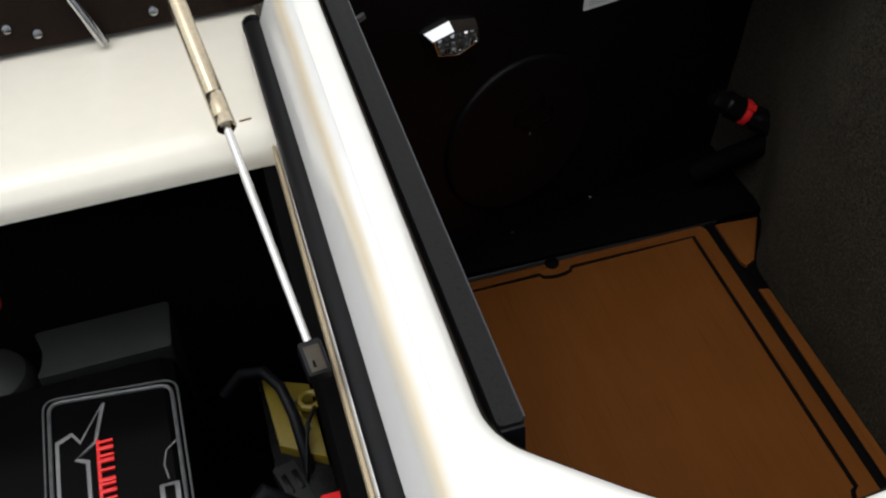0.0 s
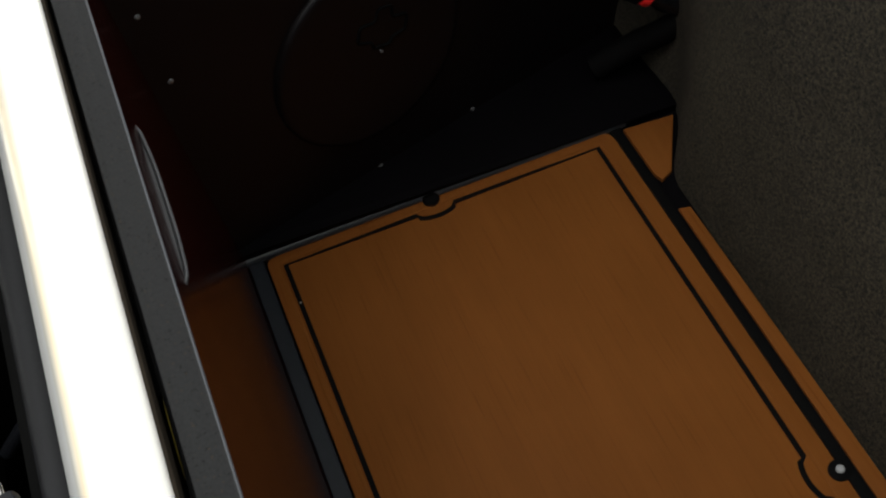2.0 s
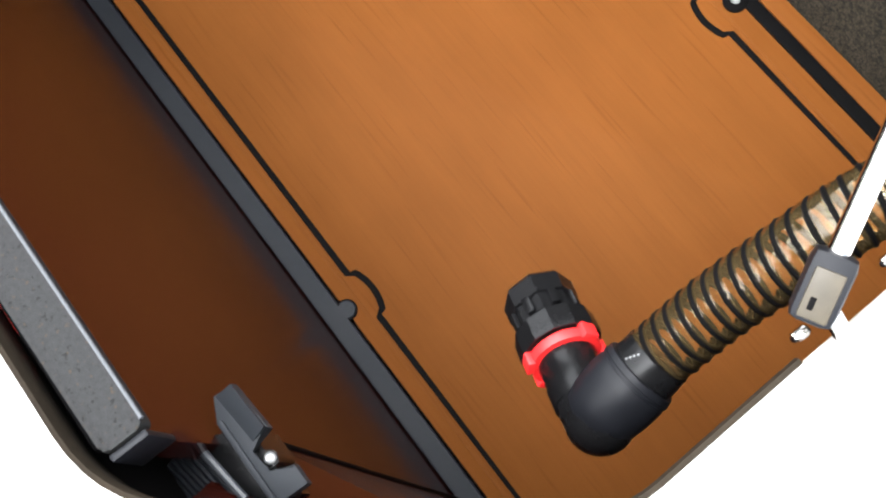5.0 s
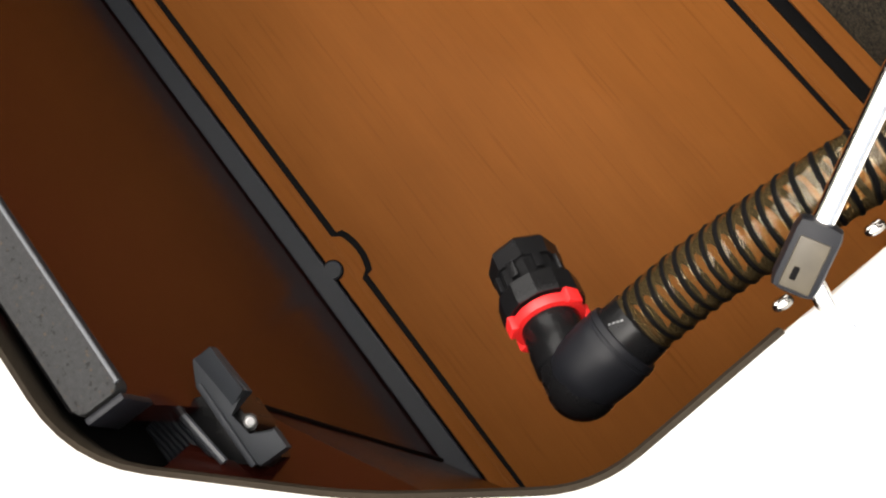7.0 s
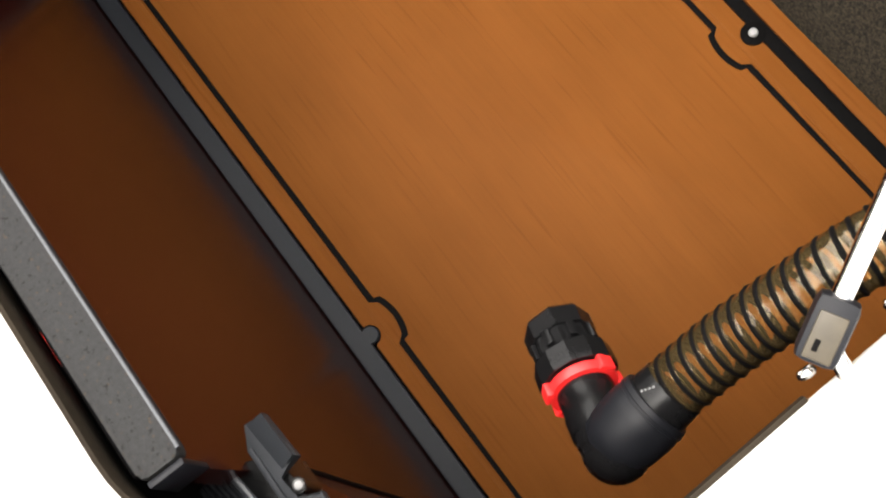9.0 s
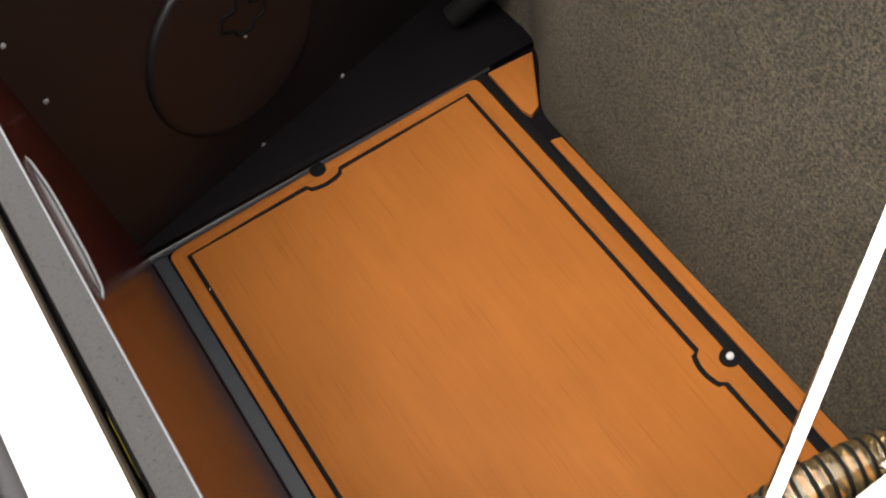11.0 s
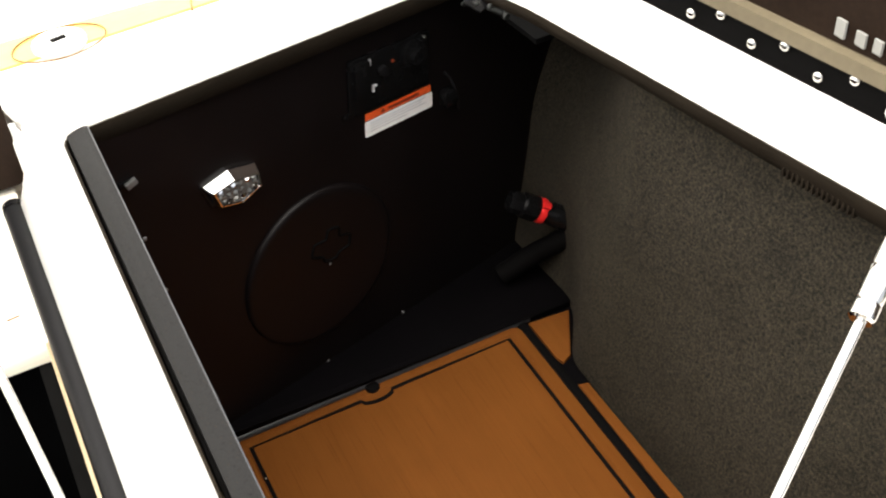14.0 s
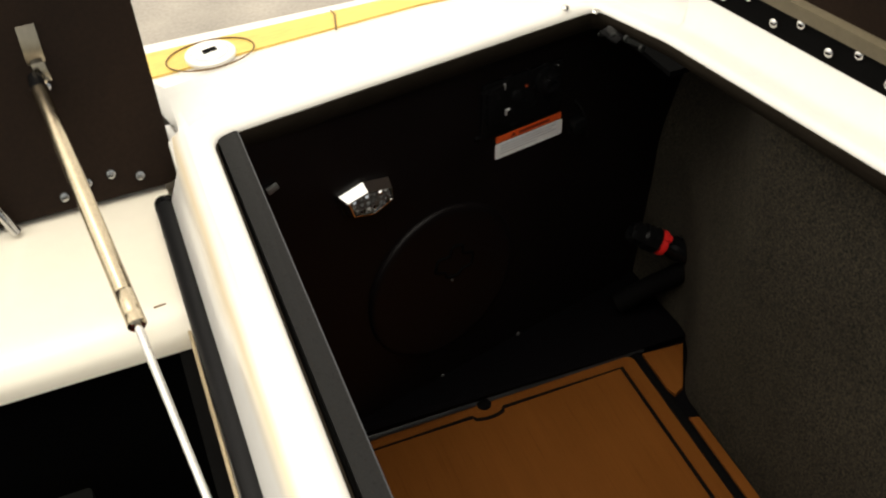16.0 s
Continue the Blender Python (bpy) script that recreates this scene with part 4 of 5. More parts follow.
# ---- small fittings on the far wall ----
def screw_head(m, r=0.004, mat_=STEEL, name="screw", label="small dull screw head in the bulkhead", group="bulkhead screws"):
    bm = lathe(bmesh.new(), [(0, 0), (r, 0), (r * 0.95, r * 0.3), (r * 0.5, r * 0.55), (0, r * 0.6)], None, 14)
    box(bm, (-r * 0.7, -r * 0.12, r * 0.5), (r * 0.7, r * 0.12, r * 0.62))
    ob = solid(name, bm, mat_, label, "screw", group)
    ob.matrix_world = m
    return ob


for x, h in ((-0.051, 0.405), (-0.045, 0.316), (0.156, 0.018), (0.30, 0.012)):
    screw_head(far_pose(x, h), 0.0033, GREY_METAL)

m = far_pose(-0.052, 0.489)
clip = thing("cable_clip", "small grey clip at the top of the bulkhead", "clip", at=m.translation)
part("base", box(bmesh.new(), (-0.010, -0.006, 0), (0.010, 0.006, 0.003), m, 0.001), BLACK_PLASTIC, clip)
part("tongue", box(bmesh.new(), (-0.004, -0.004, 0.003), (0.011, 0.004, 0.008), m @ pose(0, 0, 0, 0, 0, 15), 0.001), GREY_METAL, clip)


def switch_panel():
    m = far_pose(0.319, 0.453) @ pose(0, 0, 0, 0, 0, -6)
    ob = thing("battery_switch_panel", "black switch panel with dials above the warning sticker", "switch panel", at=m.translation)
    part("plate", box(bmesh.new(), (-0.068, -0.043, 0), (0.072, 0.034, 0.006), m, 0.003), BLACK_PLASTIC, ob)
    rock = part("rocker", box(bmesh.new(), (-0.062, -0.026, 0.004), (-0.036, 0.030, 0.013), m, 0.004), BLACK_PLASTIC, ob)
    part("marker", box(bmesh.new(), (-0.035, 0.019, 0.006), (-0.0325, 0.028, 0.0085), m), PRINT, ob, "white marker stroke")
    part("marker", box(bmesh.new(), (-0.030, -0.021, 0.006), (-0.0275, -0.012, 0.0085), m), PRINT, ob, "white marker stroke")
    part("marker", box(bmesh.new(), (-0.0275, -0.0145, 0.006), (-0.0225, -0.012, 0.0085), m), PRINT, ob, "white marker stroke")
    part("lamp_lens", lathe(bmesh.new(), [(0, 0.005), (0.0028, 0.005), (0.0022, 0.008), (0, 0.0085)], m @ pose(0.006, 0.012, 0)), mat("dark_amber_lens", (0.22, 0.035, 0.01), 0.35), ob, "amber pilot lamp")
    part("button", lathe(bmesh.new(), [(0, 0.004), (0.008, 0.004), (0.007, 0.011), (0, 0.012)], m @ pose(-0.012, 0.004, 0), 20), RUBBER, ob)
    dial = part("dial", lathe(bmesh.new(), [(0, 0.004), (0.021, 0.004), (0.020, 0.012), (0.012, 0.014), (0.011, 0.022), (0.006, 0.022), (0.006, 0.016), (0, 0.016)], m @ pose(0.041, 0.010, 0), 28), BLACK_PLASTIC, ob)
    part("cap_screw", lathe(bmesh.new(), [(0, 0.006), (0.0032, 0.006), (0.0025, 0.009), (0, 0.009)], m @ pose(0.063, 0.026, 0)), STEEL, ob, "bright screw")
    part("lower_lip", box(bmesh.new(), (-0.078, -0.049, 0), (0.075, -0.042, 0.004), m, 0.003), BLACK_PLASTIC, ob)
    return ob


switch_panel()
m = far_pose(0.411, 0.362)
conn = thing("cable_connector", "black connector block with a thin loop of cable", "connector", at=m.translation)
part("block", box(bmesh.new(), (-0.010, -0.011, 0), (0.012, 0.012, 0.018), m, 0.003), BLACK_PLASTIC, conn)
part("cable", sweep(bmesh.new(), [m @ Vector(p) for p in ((0.000, 0.040, 0.006), (0.006, 0.030, 0.012), (0.010, 0.012, 0.016), (0.014, -0.010, 0.016), (0.020, -0.030, 0.008))], 0.0022, 8), RUBBER, conn)

# print on the sticker
m = far_pose(0.3325, 0.3722) @ pose(0, 0, 0, 0, 0, -5.2)
for k in range(4):
    wdt = (0.100, 0.094, 0.102, 0.066)[k]
    part("print_line", box(bmesh.new(), (-0.052, 0.0070 - 0.0042 * k, 0.0008), (-0.052 + wdt, 0.0082 - 0.0042 * k, 0.0011), m), PRINT, sticker)
DARK_PRINT = mat("dark_red_print", (0.22, 0.025, 0.008), 0.5, bump=0.0)
part("print_line", box(bmesh.new(), (-0.020, 0.0165, 0.0008), (0.036, 0.0205, 0.0011), m), DARK_PRINT, sticker, "dark heading bar")
part("warning_mark", prism(bmesh.new(), [(-0.034, 0.0160), (-0.025, 0.0160), (-0.0295, 0.0225)], 0.0008, 0.0012, m), DARK_PRINT, sticker, "dark triangular warning mark")


# ---- second fitting, by the carpet ----
def far_fitting():
    tip, ring, tail = Vector((0.488, 0.106, 0.171)), Vector((0.526, 0.090, 0.154)), Vector((0.570, 0.071, 0.123))
    ob = thing("hose_fitting", "black threaded hose fitting with a red locking ring", "hose fitting", at=ring)
    fr = frame_to(tail, tip)
    Lt = (tip - tail).length
    part("body", lathe(bmesh.new(), [(0, -0.02), (0.019, -0.02), (0.019, Lt * 0.3), (0.0165, Lt * 0.34), (0.0165, Lt * 0.6), (0, Lt * 0.6)], fr, 24), BLACK_PLASTIC, ob)
    part("red_ring", lathe(bmesh.new(), [(0.014, Lt * 0.44), (0.0195, Lt * 0.45), (0.0205, Lt * 0.5), (0.0195, Lt * 0.55), (0.014, Lt * 0.56)], fr, 24), RED, ob, "red locking ring")
    part("red_tab", box(bmesh.new(), (0.017, -0.005, Lt * 0.44), (0.025, 0.005, Lt * 0.56), fr @ pose(0, 0, 0, 0, 0, 60), 0.001), RED, ob, "red locking tab")
    part("nut", lathe(bmesh.new(), [(0.0, Lt * 0.58), (0.021, Lt * 0.58), (0.021, Lt * 0.8), (0.0175, Lt * 0.84), (0.0175, Lt), (0.015, Lt * 1.04), (0.013, Lt * 1.04), (0.013, Lt * 0.95), (0, Lt * 0.95)], fr, ngon=8), BLACK_PLASTIC, ob)
    part("elbow", sweep(bmesh.new(), along([tail.lerp(tip, -0.15), tail + Vector((0.003, -0.002, -0.024)), tail + Vector((-0.022, 0.008, -0.046)), Vector((0.520, 0.098, 0.052)), Vector((0.470, 0.112, 0.020))], 0.012), 0.0170, 16), INLAY, ob, "dark hose bent down behind the fitting", 60)
    return ob


far_fitting()


# ---- hinge and raised lid on the right ----
lid = thing("locker_lid", "raised locker lid with black hinge strip and beige trim edge", "lid", at=(hinge_x(-0.3), -0.3, 0.64))
Y0, Y1 = -1.05, 0.17


def lid_strip(name, z0, z1, x0, x1, material, label):
    bm = bmesh.new()
    outline_ = [(hinge_x(Y0) + x0, Y0), (hinge_x(Y0) + x1, Y0), (hinge_x(Y1) + x1, Y1), (hinge_x(Y1) + x0, Y1)]
    prism(bm, outline_, z0, z1)
    return part(name, bm, material, lid, label)


strip = lid_strip("hinge_strip", 0.628, 0.664, 0.0, 0.006, INLAY, "black hinge strip")
lid_strip("trim_edge", 0.665, 0.681, -0.006, 0.030, mat("beige_lid_trim", (0.15, 0.125, 0.080), 0.5, var=0.15), "beige moulded edge trim")
lid_strip("liner", 0.682, 0.95, 0.006, 0.030, LID, "dark brown lid liner")
bolt_me = finish("bolt", lathe(bmesh.new(), [(0, 0), (0.0062, 0), (0.0062, 0.002), (0.005, 0.0045), (0.0025, 0.006), (0, 0.0062)], None, 16), STEEL)
for k in range(13):
    for y, h in ((-0.064 - 0.0797 * (k - 2), 0.644), (-0.102 - 0.0798 * (k - 2), 0.659)):
        b = new("bolt", bolt_me)
        b.parent = strip
        nrm = Vector((-1, -0.19, 0)).normalized()
        b.matrix_basis = Matrix.Translation(Vector((hinge_x(y), y, h)) - Vector(lid.location)) @ nrm.to_track_quat("Z", "Y").to_matrix().to_4x4()
SILVER_PRINT = mat("dull_white_print", (0.30, 0.30, 0.28), 0.5)
# white emblem on the liner, as plain strokes
for dy, hh, ww in ((0, 0.018, 0.012), (-0.022, 0.014, 0.012), (-0.040, 0.014, 0.010), (-0.058, 0.019, 0.012), (-0.078, 0.014, 0.011), (-0.097, 0.018, 0.010)):
    y = -0.392 + dy
    bm = box(bmesh.new(), (hinge_x(y) + 0.003, y - ww / 2, 0.690), (hinge_x(y) + 0.0058, y + ww / 2, 0.690 + hh))
    part("emblem_stroke", bm, SILVER_PRINT, lid, "pale emblem stroke")


# ---- engine hatch, raised ----
hatch_lid = thing("engine_hatch", "raised black engine hatch with bolted bracket", "hatch", at=(-0.4, 0.0, 0.57))
LEAN = math.degrees(math.atan(0.3))


def lid_pose(x, s, out=0.0):
    """A pose on the raised hatch: s metres up its face, z out towards the engine."""
    m = pose(x, 0.022, 0.525, 90 - LEAN, 0, 0)
    return m @ pose(0, s, out)


bm = bmesh.new()
prism(bm, [(p.x, p.y) for p in rounded([(-0.55, 0.008, 0), (0.0, 0.008, 0), (0.004, 0.44, 0), (-0.55, 0.44, 0)], [0.01, 0.014, 0.02, 0.02])], -0.03, 0.0, lid_pose(-0.148, -0.002))
part("panel", bm, LID, hatch_lid)
for x, s in ((-0.274, 0.022), (-0.246, 0.031), (-0.219, 0.034), (-0.189, 0.024), (-0.40, 0.022), (-0.43, 0.033)):
    bm = lathe(bmesh.new(), [(0, 0), (0.0065, 0), (0.0065, 0.002), (0.005, 0.0042), (0, 0.005)], lid_pose(x, s), 16)
    box(bm, (-0.004, -0.0006, 0.0045), (0.004, 0.0006, 0.0056), lid_pose(x, s) @ pose(0, 0, 0, 0, 0, 40))
    part("bolt", bm, STEEL, hatch_lid, "bright bolt head")
br = lid_pose(-0.2585, 0.178)
bm = box(bmesh.new(), (-0.010, -0.006, 0.0), (0.010, 0.036, 0.003), br, 0.0008)
box(bm, (-0.007, -0.028, 0.0), (0.007, 0.0, 0.003), br @ pose(0, 0, 0, 0, 0, 8), 0.0008)
part("bracket", bm, STRUT_STEEL, hatch_lid, "steel strut bracket")
part("ball_stud", lathe(bmesh.new(), [(0, 0), (0.006, 0), (0.006, 0.012), (0.004, 0.016), (0, 0.017)], br @ pose(0.004, -0.030, 0), 16), STEEL, hatch_lid)
# thin prop rod at the hatch's foot
bm = sweep(bmesh.new(), [(-0.333, 0.010, 0.528), (-0.341, 0.015, 0.549), (-0.376, 0.042, 0.634)], 0.006, 12)
solid("prop_rod", bm, STEEL, "slim bright rod leaning on the engine hatch", "rod")


# ---- deck details ----
SEAM = mat("brown_caulk", (0.16, 0.09, 0.03), 0.6)
cap = thing("deck_filler_cap", "round white deck filler cap with a slotted key hole", "filler cap", at=(-0.042, 0.488, 0.424))
part("flange", lathe(bmesh.new(), [(0, 0), (0.040, 0), (0.039, 0.004), (0.030, 0.006), (0.029, 0.004), (0, 0.004)], pose(-0.042, 0.488, 0.424), 40), GELCOAT, cap)
part("lid_disc", lathe(bmesh.new(), [(0, 0.004), (0.027, 0.004), (0.026, 0.007), (0, 0.008)], pose(-0.042, 0.488, 0.424), 40), PAPER, cap)
part("key_slot", box(bmesh.new(), (-0.011, -0.005, 0.0075), (0.011, 0.005, 0.0095), pose(-0.042, 0.488, 0.424, 0, 0, 12)), INLAY, cap, "dark key slot")
bm = bmesh.new()
sweep(bm, [(-0.042 + 0.068 * math.cos(a), 0.488 + 0.045 * math.sin(a), 0.4255) for a in [i * 2 * math.pi / 48 for i in range(48)]], 0.0013, 6, closed=True)
solid("deck_seam", bm, SEAM, "dark caulked ring round the filler cap", "seam")
for x in (0.154, 0.42, -0.30, -0.55):
    bm = bmesh.new()
    sweep(bm, [(x + 0.010, 0.534, 0.4255), (x + 0.012, 0.52, 0.4255), (x, 0.47, 0.4255)], 0.0015, 6)
    solid("plank_seam", bm, SEAM, "dark caulked seam between teak planks", "seam", group="teak seams")

for x, y, h in ((0.391, 0.138, 0.560), (0.430, 0.128, 0.549)):
    ob = screw_head(pose(x, y, h, 20, 0, 0), 0.0055, STEEL, label="bright screw head in the gelcoat rim", group="rim screws")
for x, y in ((0.142, -0.783), (0.185, -0.782), (0.235, -0.782)):
    screw_head(pose(x, y, 0.583, -60, 0, 0), 0.0042, STEEL, label="bright screw head beside the strut foot", group="rim screws")
stud = thing("ball_stud", "bright ball stud carrying the lid strut", "ball stud", at=(0.151, -0.795, 0.600))
part("ball", lathe(bmesh.new(), [(0, -0.006), (0.0035, -0.005), (0.006, 0), (0.0035, 0.005), (0, 0.006)], pose(0.150, -0.779, 0.609), 16), STEEL, stud)
part("shank", lathe(bmesh.new(), [(0.0035, 0), (0.0035, 0.022), (0.008, 0.022), (0.008, 0.026), (0, 0.026)], frame_to((0.150, -0.779, 0.609), (0.147, -0.797, 0.604)), 16), STEEL, stud)


# ---- latch in the near corner ----
latch = thing("latch", "dark grey plastic latch lever with a bright pivot screw", "latch", at=(-0.06, -0.66, 0.49))
lever = [(-0.063, -0.638), (-0.052, -0.639), (-0.050, -0.666), (-0.0640, -0.6695), (-0.0620, -0.684), (-0.0500, -0.687), (-0.0498, -0.698), (-0.065, -0.6975), (-0.0685, -0.684), (-0.0690, -0.650)]
part("lever", prism(bmesh.new(), lever, 0.486, 0.494, None, 0.0015), LATCH, latch, "charcoal plastic lever")
bm = bmesh.new()
loft(bm, [[(-0.0630, -0.6390, 0.4935), (-0.0520, -0.6398, 0.4985), (-0.0520, -0.6398, 0.4925)], [(-0.0605, -0.6675, 0.4935), (-0.0508, -0.6655, 0.4985), (-0.0508, -0.6655, 0.4925)]])
bm.verts.ensure_lookup_table()
bm.faces.new(bm.verts[:3])
bm.faces.new(bm.verts[3:])
part("thumb_plate", bm, LATCH, latch, "tilted thumb plate", 20)
part("rib", box(bmesh.new(), (-0.0682, -0.696, 0.4935), (-0.0652, -0.650, 0.4965), None, 0.0010), LATCH, latch)
part("pivot_screw", lathe(bmesh.new(), [(0, 0), (0.0030, 0), (0.0030, 0.002), (0.0022, 0.003), (0.0012, 0.0032), (0.0010, 0.0024), (0, 0.0024)], pose(-0.0590, -0.6765, 0.486, 12, 10, 0), 18), GREY_METAL, latch, "bright pivot screw")
part("pivot_post", lathe(bmesh.new(), [(0, 0), (0.0042, 0), (0.0042, 0.03), (0, 0.03)], pose(-0.0595, -0.6765, 0.456), 16), BLACK_PLASTIC, latch)
block = thing("latch_block", "black ribbed plastic block under the rim", "latch block", at=(-0.076, -0.67, 0.46))
part("block_body", prism(bmesh.new(), [(-0.080, -0.640), (-0.076, -0.678), (-0.062, -0.691), (-0.055, -0.690), (-0.055, -0.652), (-0.068, -0.648)], 0.43, 0.480, None, 0.002), BLACK_PLASTIC, block)
side = bmesh.new()
loft(side, [[(-0.0790, -0.6395, 0.486), (-0.0740, -0.680, 0.486), (-0.0740, -0.680, 0.43), (-0.0790, -0.6395, 0.43)], [(-0.104, -0.639, 0.466), (-0.099, -0.669, 0.466), (-0.099, -0.669, 0.43), (-0.104, -0.639, 0.43)]])
part("sloped_side", side, SLATE, block)
# the first rib is thicker and paler, painting the top edge's highlight
for k in range(8):
    u = k / 7.5
    p, q = Vector((-0.0790 - 0.025 * u, -0.6400, 0.4865 - 0.020 * u)), Vector((-0.0740 - 0.025 * u, -0.6795 + 0.011 * u, 0.4865 - 0.020 * u))
    part("block_rib", sweep(bmesh.new(), [p, p.lerp(q, 0.5), q], 0.0013 if k else 0.0022, 8), TRIM if k == 0 else SLATE, block)


block.location += Vector((-0.005, -0.005, 0))


# ---- engine bay ----
engine = thing("engine", "glossy black engine cover with silver outlines and red lettering bars", "engine", at=(-0.5, -0.4, 0.2))
bm = bmesh.new()
profile = [(-0.250, 0.200), (-0.252, 0.296), (-0.258, 0.301), (-0.275, 0.302), (-0.80, 0.302), (-0.86, 0.27), (-0.87, 0.10), (-0.250, 0.10)]
loops = []
for x, drop in ((-0.70, 0.05), (-0.68, 0.012), (-0.665, 0.0), (-0.36, 0.0), (-0.347, 0.008), (-0.340, 0.05)):
    loops.append([Vector((x, y, max(0.10, h - drop))) for y, h in profile])
loft(bm, loops)
rings = len(profile)
bm.verts.ensure_lookup_table()
bm.faces.new([bm.verts[i] for i in range(rings)])
bm.faces.new([bm.verts[len(bm.verts) - rings + i] for i in range(rings)])
part("cover", bm, ENGINE, engine, "gloss black moulded cover", 30)
bm = prism(bmesh.new(), [(p.x, p.y) for p in rounded([(-0.342, -0.176, 0), (-0.492, -0.178, 0), (-0.478, -0.212, 0), (-0.490, -0.246, 0), (-0.346, -0.244, 0)], [0.006, 0.006, 0.02, 0.006, 0.004], 4)], 0.10, 0.302, None, 0.0012)
part("manifold", bm, MANIFOLD, engine, "dark grey cast manifold")
part("pipe_bulb", lathe(bmesh.new(), [(0, -0.05), (0.030, -0.042), (0.046, -0.018), (0.048, 0.004), (0.040, 0.026), (0.022, 0.038), (0, 0.042)], pose(-0.545, -0.212, 0.262), 28), MANIFOLD, engine, "rounded pipe end")
part("crankcase", box(bmesh.new(), (-0.66, -0.82, -0.12), (-0.37, -0.19, 0.102), None, 0.02), GREY_METAL, engine, "dark cast engine block")
TOP = 0.3035
border = rounded([(-0.478, -0.286, TOP), (-0.352, -0.300, TOP), (-0.352, -0.62, TOP), (-0.478, -0.62, TOP)], [0.014, 0.014, 0.014, 0.014])
part("outline", sweep(bmesh.new(), border, 0.0022, 8, closed=True), OUTLINE, engine, "raised silver outline")
border = rounded([(-0.484, -0.280, TOP), (-0.346, -0.294, TOP), (-0.346, -0.63, TOP), (-0.484, -0.63, TOP)], [0.016, 0.016, 0.016, 0.016])
part("outline", sweep(bmesh.new(), border, 0.0012, 6, closed=True), OUTLINE, engine, "fine silver outline")
SILVER = mat("worn_silver_print", (0.20, 0.20, 0.205), 0.38, metal=0.6, var=0.2, scale=40)
emblem = part("emblem", prism(bmesh.new(), [(-0.473, -0.340), (-0.456, -0.332), (-0.448, -0.345), (-0.424, -0.303), (-0.421, -0.303), (-0.432, -0.352), (-0.452, -0.366), (-0.440, -0.372), (-0.440, -0.52), (-0.473, -0.52)], TOP - 0.002, TOP + 0.0008), SILVER, engine, "silver-edged emblem plate")
part("emblem_face", prism(bmesh.new(), [(-0.469, -0.345), (-0.456, -0.338), (-0.448, -0.351), (-0.427, -0.312), (-0.435, -0.350), (-0.456, -0.369), (-0.444, -0.376), (-0.444, -0.516), (-0.469, -0.516)], TOP + 0.0008, TOP + 0.0022), ENGINE, emblem, "black emblem face", 0)
for k, ln in enumerate((0.012, 0.010, 0.016, 0.012, 0.014, 0.012, 0.010)):
    y = -0.352 - 0.0175 * k
    part("red_stroke", box(bmesh.new(), (-0.433, y - ln, TOP - 0.001), (-0.416, y - ln + 0.0045, TOP + 0.002), None, 0.0008), RED, engine, "red lettering stroke")
    part("red_stroke", box(bmesh.new(), (-0.433, y - 0.003, TOP - 0.001), (-0.416, y, TOP + 0.002), None, 0.0008), RED, engine, "red lettering stroke")
part("red_stroke", box(bmesh.new(), (-0.433, -0.475, TOP - 0.001), (-0.4295, -0.349, TOP + 0.0015), None, 0.0005), RED, engine, "red base stroke")
clasp = part("clasp", box(bmesh.new(), (-0.376, -0.455, TOP - 0.002), (-0.356, -0.425, TOP + 0.004), None, 0.002), SILVER, engine, "silver clasp frame")
part("clasp_core", box(bmesh.new(), (-0.371, -0.450, TOP), (-0.361, -0.430, TOP + 0.006), None, 0.001), ENGINE, clasp)
part("rib_line", sweep(bmesh.new(), [(-0.353, -0.373, TOP), (-0.365, -0.383, TOP), (-0.369, -0.400, TOP), (-0.366, -0.418, TOP)], 0.001, 6), GREY_METAL, engine)

engine.location.x += 0.008
case = thing("battery", "yellow and black battery case with cables", "battery", at=(-0.22, -0.31, 0.1))
part("case", prism(bmesh.new(), [(-0.260, -0.225), (-0.20, -0.25), (-0.20, -0.44), (-0.262, -0.41)], -0.10, 0.19, None, 0.004), BLACK_PLASTIC, case)
part("yellow_top", prism(bmesh.new(), [(-0.255, -0.239), (-0.203, -0.262), (-0.203, -0.370), (-0.251, -0.338)], 0.186, 0.204, None, 0.003), YELLOW, case, "yellow case top")
for k in range(4):
    x, y = -0.226 + 0.010 * (k % 2), -0.285 - 0.040 * (k // 2)
    part("vent_cap", lathe(bmesh.new(), [(0, 0), (0.004, 0), (0.0035, 0.003), (0, 0.003)], pose(x, y, 0.204), 12), GREY_METAL, case)
part("terminal_ring", sweep(bmesh.new(), [(-0.207 + 0.011 * math.cos(a), -0.300 + 0.011 * math.sin(a), 0.220) for a in [i * math.pi / 12 for i in range(24)]], 0.004, 8, closed=True), YELLOW, case, "bright yellow cable ring")
cable = lambda pts, r, name, label, material=CUFF: solid(name, sweep(bmesh.new(), pts, r, 12), material, label, "cable")
cable([(-0.300, -0.245, 0.20), (-0.275, -0.242, 0.225), (-0.250, -0.255, 0.235), (-0.235, -0.285, 0.235), (-0.228, -0.320, 0.225), (-0.225, -0.36, 0.20), (-0.225, -0.42, 0.12)], 0.0065, "battery_cable", "thick black cable arching over the battery")
cable([(-0.204, -0.312, 0.222), (-0.215, -0.335, 0.225), (-0.222, -0.355, 0.215), (-0.235, -0.40, 0.18)], 0.0022, "thin_cable", "thin dark green cable by the battery")
fuse = thing("fuse_block", "pale grey fuse block beside the battery", "fuse block", at=(-0.24, -0.39, 0.2))
part("body", box(bmesh.new(), (-0.014, -0.034, -0.012), (0.012, 0.030, 0.008), pose(-0.243, -0.395, 0.2, 0, 0, 15), 0.002), MANIFOLD, fuse)
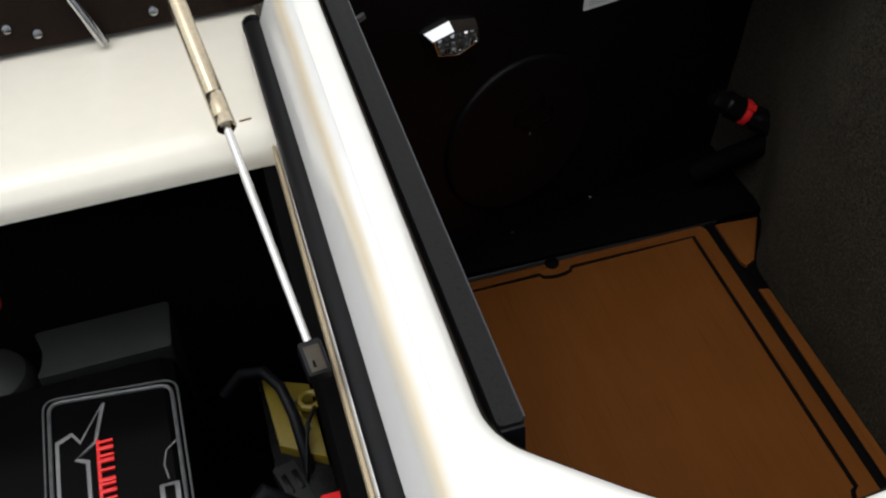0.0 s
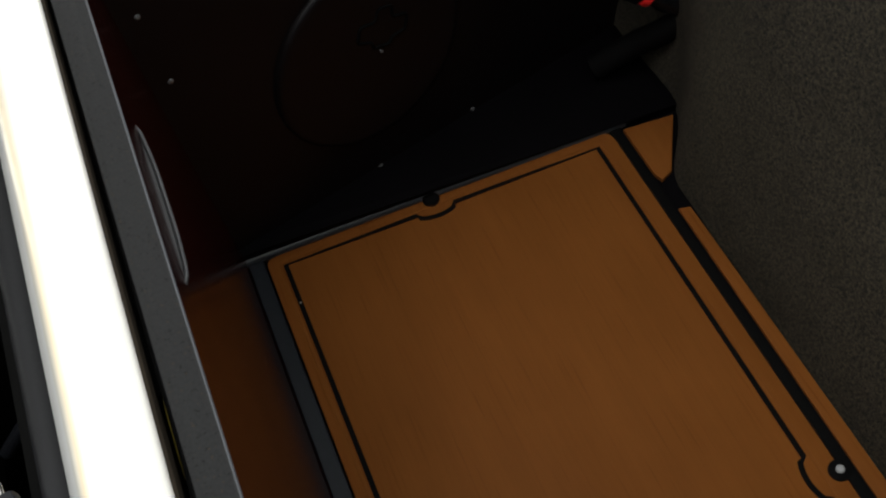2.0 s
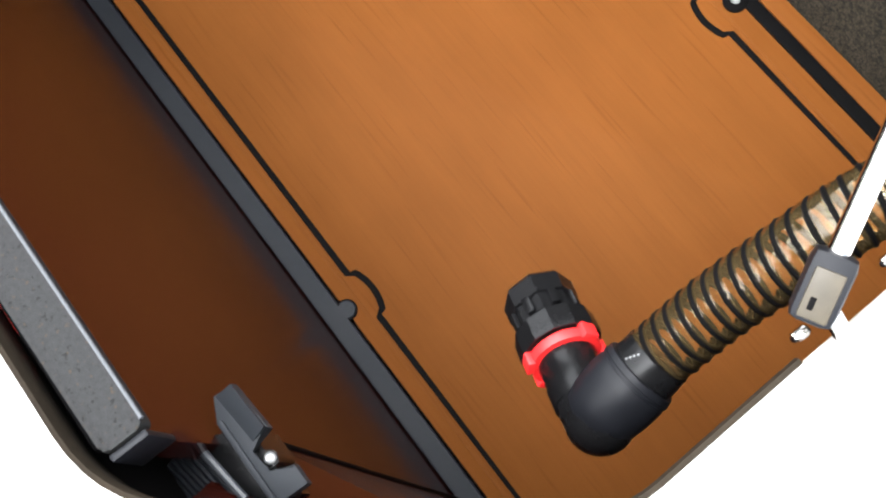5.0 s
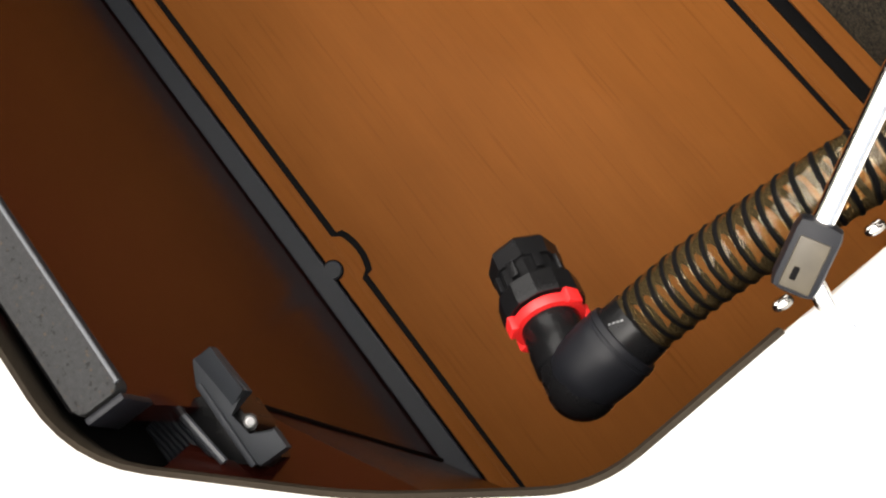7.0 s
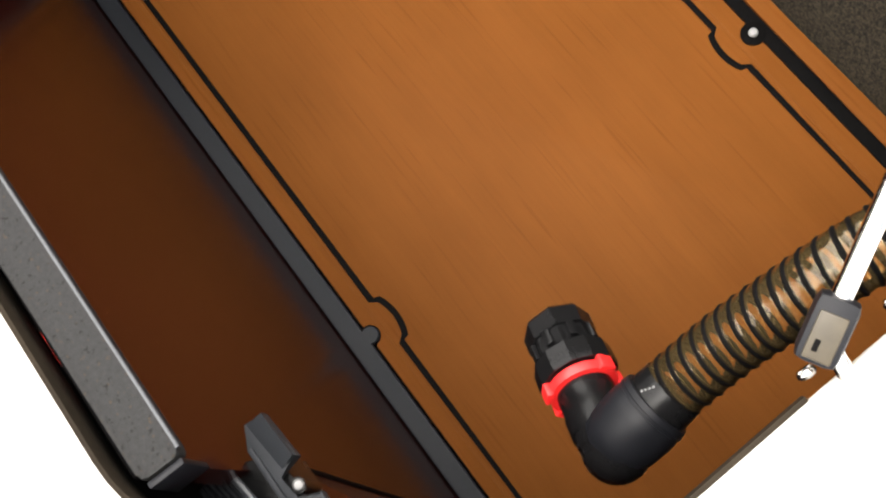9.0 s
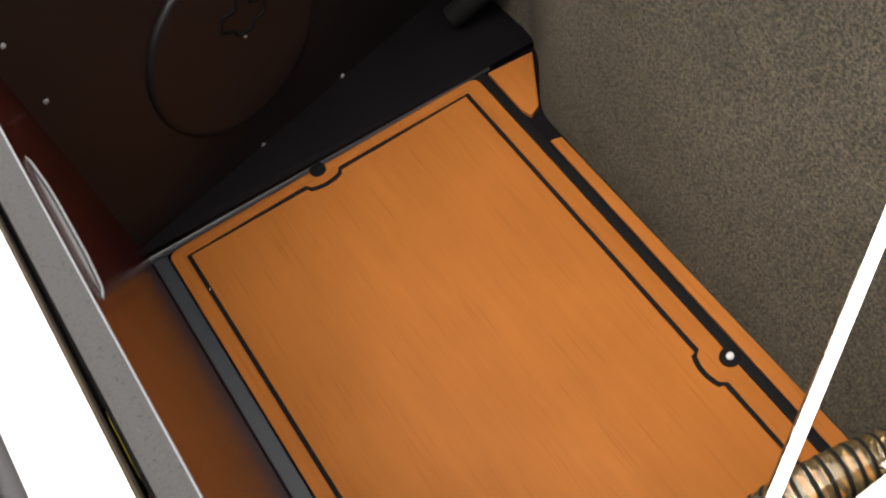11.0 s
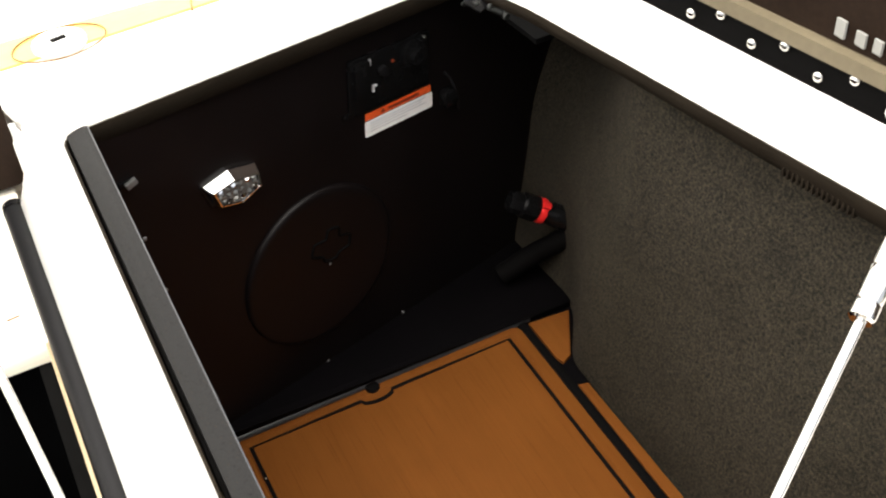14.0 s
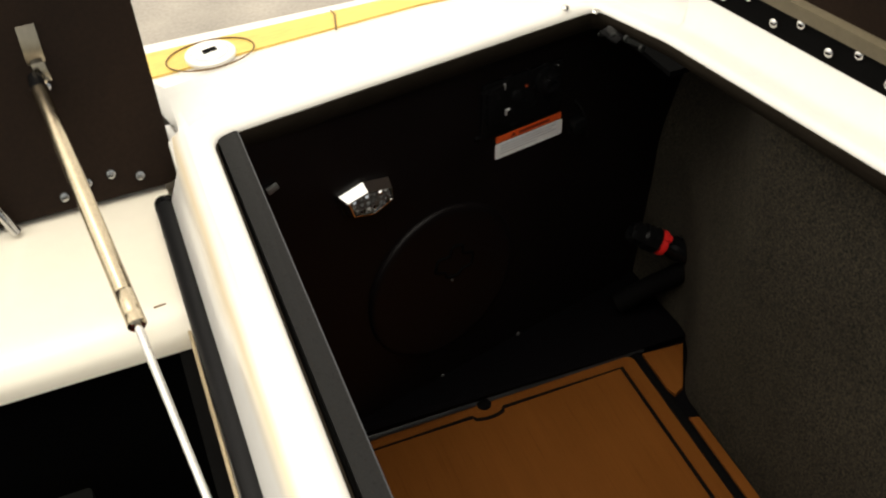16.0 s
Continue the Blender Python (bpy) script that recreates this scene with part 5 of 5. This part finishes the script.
for k in range(2):
    part("slot", box(bmesh.new(), (-0.010 + 0.012 * k, -0.010, 0.006), (-0.004 + 0.012 * k, 0.016, 0.010), pose(-0.243, -0.395, 0.2, 0, 0, 15), 0.001), BLACK_PLASTIC, fuse)
red_cap = box(bmesh.new(), (-0.222, -0.47, 0.18), (-0.196, -0.415, 0.205), None, 0.004)
solid("terminal_cover", red_cap, RED, "red plastic terminal cover in the engine bay", "cover")
bm = sweep(bmesh.new(), [(-0.322, -0.50, 0.20), (-0.30, -0.44, 0.23), (-0.275, -0.418, 0.235), (-0.25, -0.43, 0.22), (-0.235, -0.50, 0.16)], 0.012, 14)
solid("coolant_hose", bm, CUFF, "black coolant hose beside the engine", "hose")
bm = lathe(bmesh.new(), [(0, 0), (0.016, 0), (0.017, 0.006), (0.010, 0.010), (0, 0.010)], pose(-0.525, -0.150, 0.33), 20)
solid("oil_cap", bm, RED, "red filler cap on the engine", "cap")


# small ridges moulded in the edging under the rim
edging = thing("ridged_edging", "row of small brown ridges under the rim", "edging", at=(0.50, -0.41, 0.556))
for k in range(15):
    y = -0.412 - 0.0058 * k
    x = 0.439 - 0.1777 * (y + 0.036)
    part("ridge", box(bmesh.new(), (x - 0.0025, y - 0.0014, 0.564), (x + 0.005, y + 0.0014, 0.576), None, 0.0006), GASKET, edging)

# slim finger grip on the partition
grip = thing("finger_grip", "slim grey plastic finger grip on the black partition", "grip", at=(-0.074, -0.28, 0.478))
fin = rounded([(-0.0800, -0.188, 0), (-0.0800, -0.362, 0), (-0.0735, -0.353, 0), (-0.0712, -0.320, 0), (-0.0712, -0.240, 0), (-0.0745, -0.200, 0)], [0, 0, 0.008, 0.02, 0.02, 0.008], 4)
part("blade", prism(bmesh.new(), [(p.x, p.y) for p in fin], 0.4755, 0.4785, None, 0.001), GRIP, grip)
edge_line = [Vector((p.x, p.y, 0.479)) for p in fin[2:]]
part("bright_lip", sweep(bmesh.new(), edge_line, 0.0018, 8), GRIP, grip, "paler rounded lip")

bm = prism(bmesh.new(), [(p.x, p.y) for p in rounded([(-0.212, -0.172, 0), (-0.199, -0.1705, 0), (-0.199, -0.1685, 0), (-0.212, -0.1695, 0)], [0.001] * 4, 3)], 0.5195, 0.5213)
solid("scuff_mark", bm, SEAM, "small brown scuff on the cream shelf", "scuff")

# dull bracket and small coil spring under the rim in the far corner
spring = thing("coil_spring", "small dull coil spring under the rim corner", "spring", at=(0.440, 0.005, 0.550))
coil = []
for i in range(9 * 12):
    u = i / (9 * 12)
    c = Vector((0.428, 0.040, 0.552)).lerp(Vector((0.440, 0.012, 0.553)), u)
    a = 2 * math.pi * i / 12
    coil.append(c + Vector((0.93, 0.37, 0)) * (0.0034 * math.cos(a)) + Vector((0, 0, 0.0034 * math.sin(a))))
part("coil", sweep(bmesh.new(), coil, 0.0008, 5), MANIFOLD, spring)
for p in (0.040, 0.010):
    x = 0.439 - 0.1777 * (p + 0.036)
    part("end_eye", lathe(bmesh.new(), [(0, -0.002), (0.0045, -0.002), (0.0045, 0.002), (0, 0.002)], pose(x + 0.004, p, 0.553, 90, 0, 20), 14), MANIFOLD, spring)
rim_bracket = thing("rim_bracket", "dull metal bracket under the rim corner", "bracket", at=(0.418, 0.060, 0.550))
part("tongue", box(bmesh.new(), (-0.010, -0.014, -0.0015), (0.010, 0.014, 0.0015), pose(0.420, 0.060, 0.551, 15, 0, 25), 0.001), BLACK_PLASTIC, rim_bracket)
part("hook", sweep(bmesh.new(), [(0.412, 0.070, 0.553), (0.409, 0.076, 0.546), (0.414, 0.082, 0.541), (0.421, 0.078, 0.543)], 0.0022, 8), MANIFOLD, rim_bracket)
part("rivet", lathe(bmesh.new(), [(0, 0), (0.0035, 0), (0.0028, 0.0018), (0, 0.0024)], pose(0.420, 0.058, 0.5525, 15, 0, 0), 14), MANIFOLD, rim_bracket)
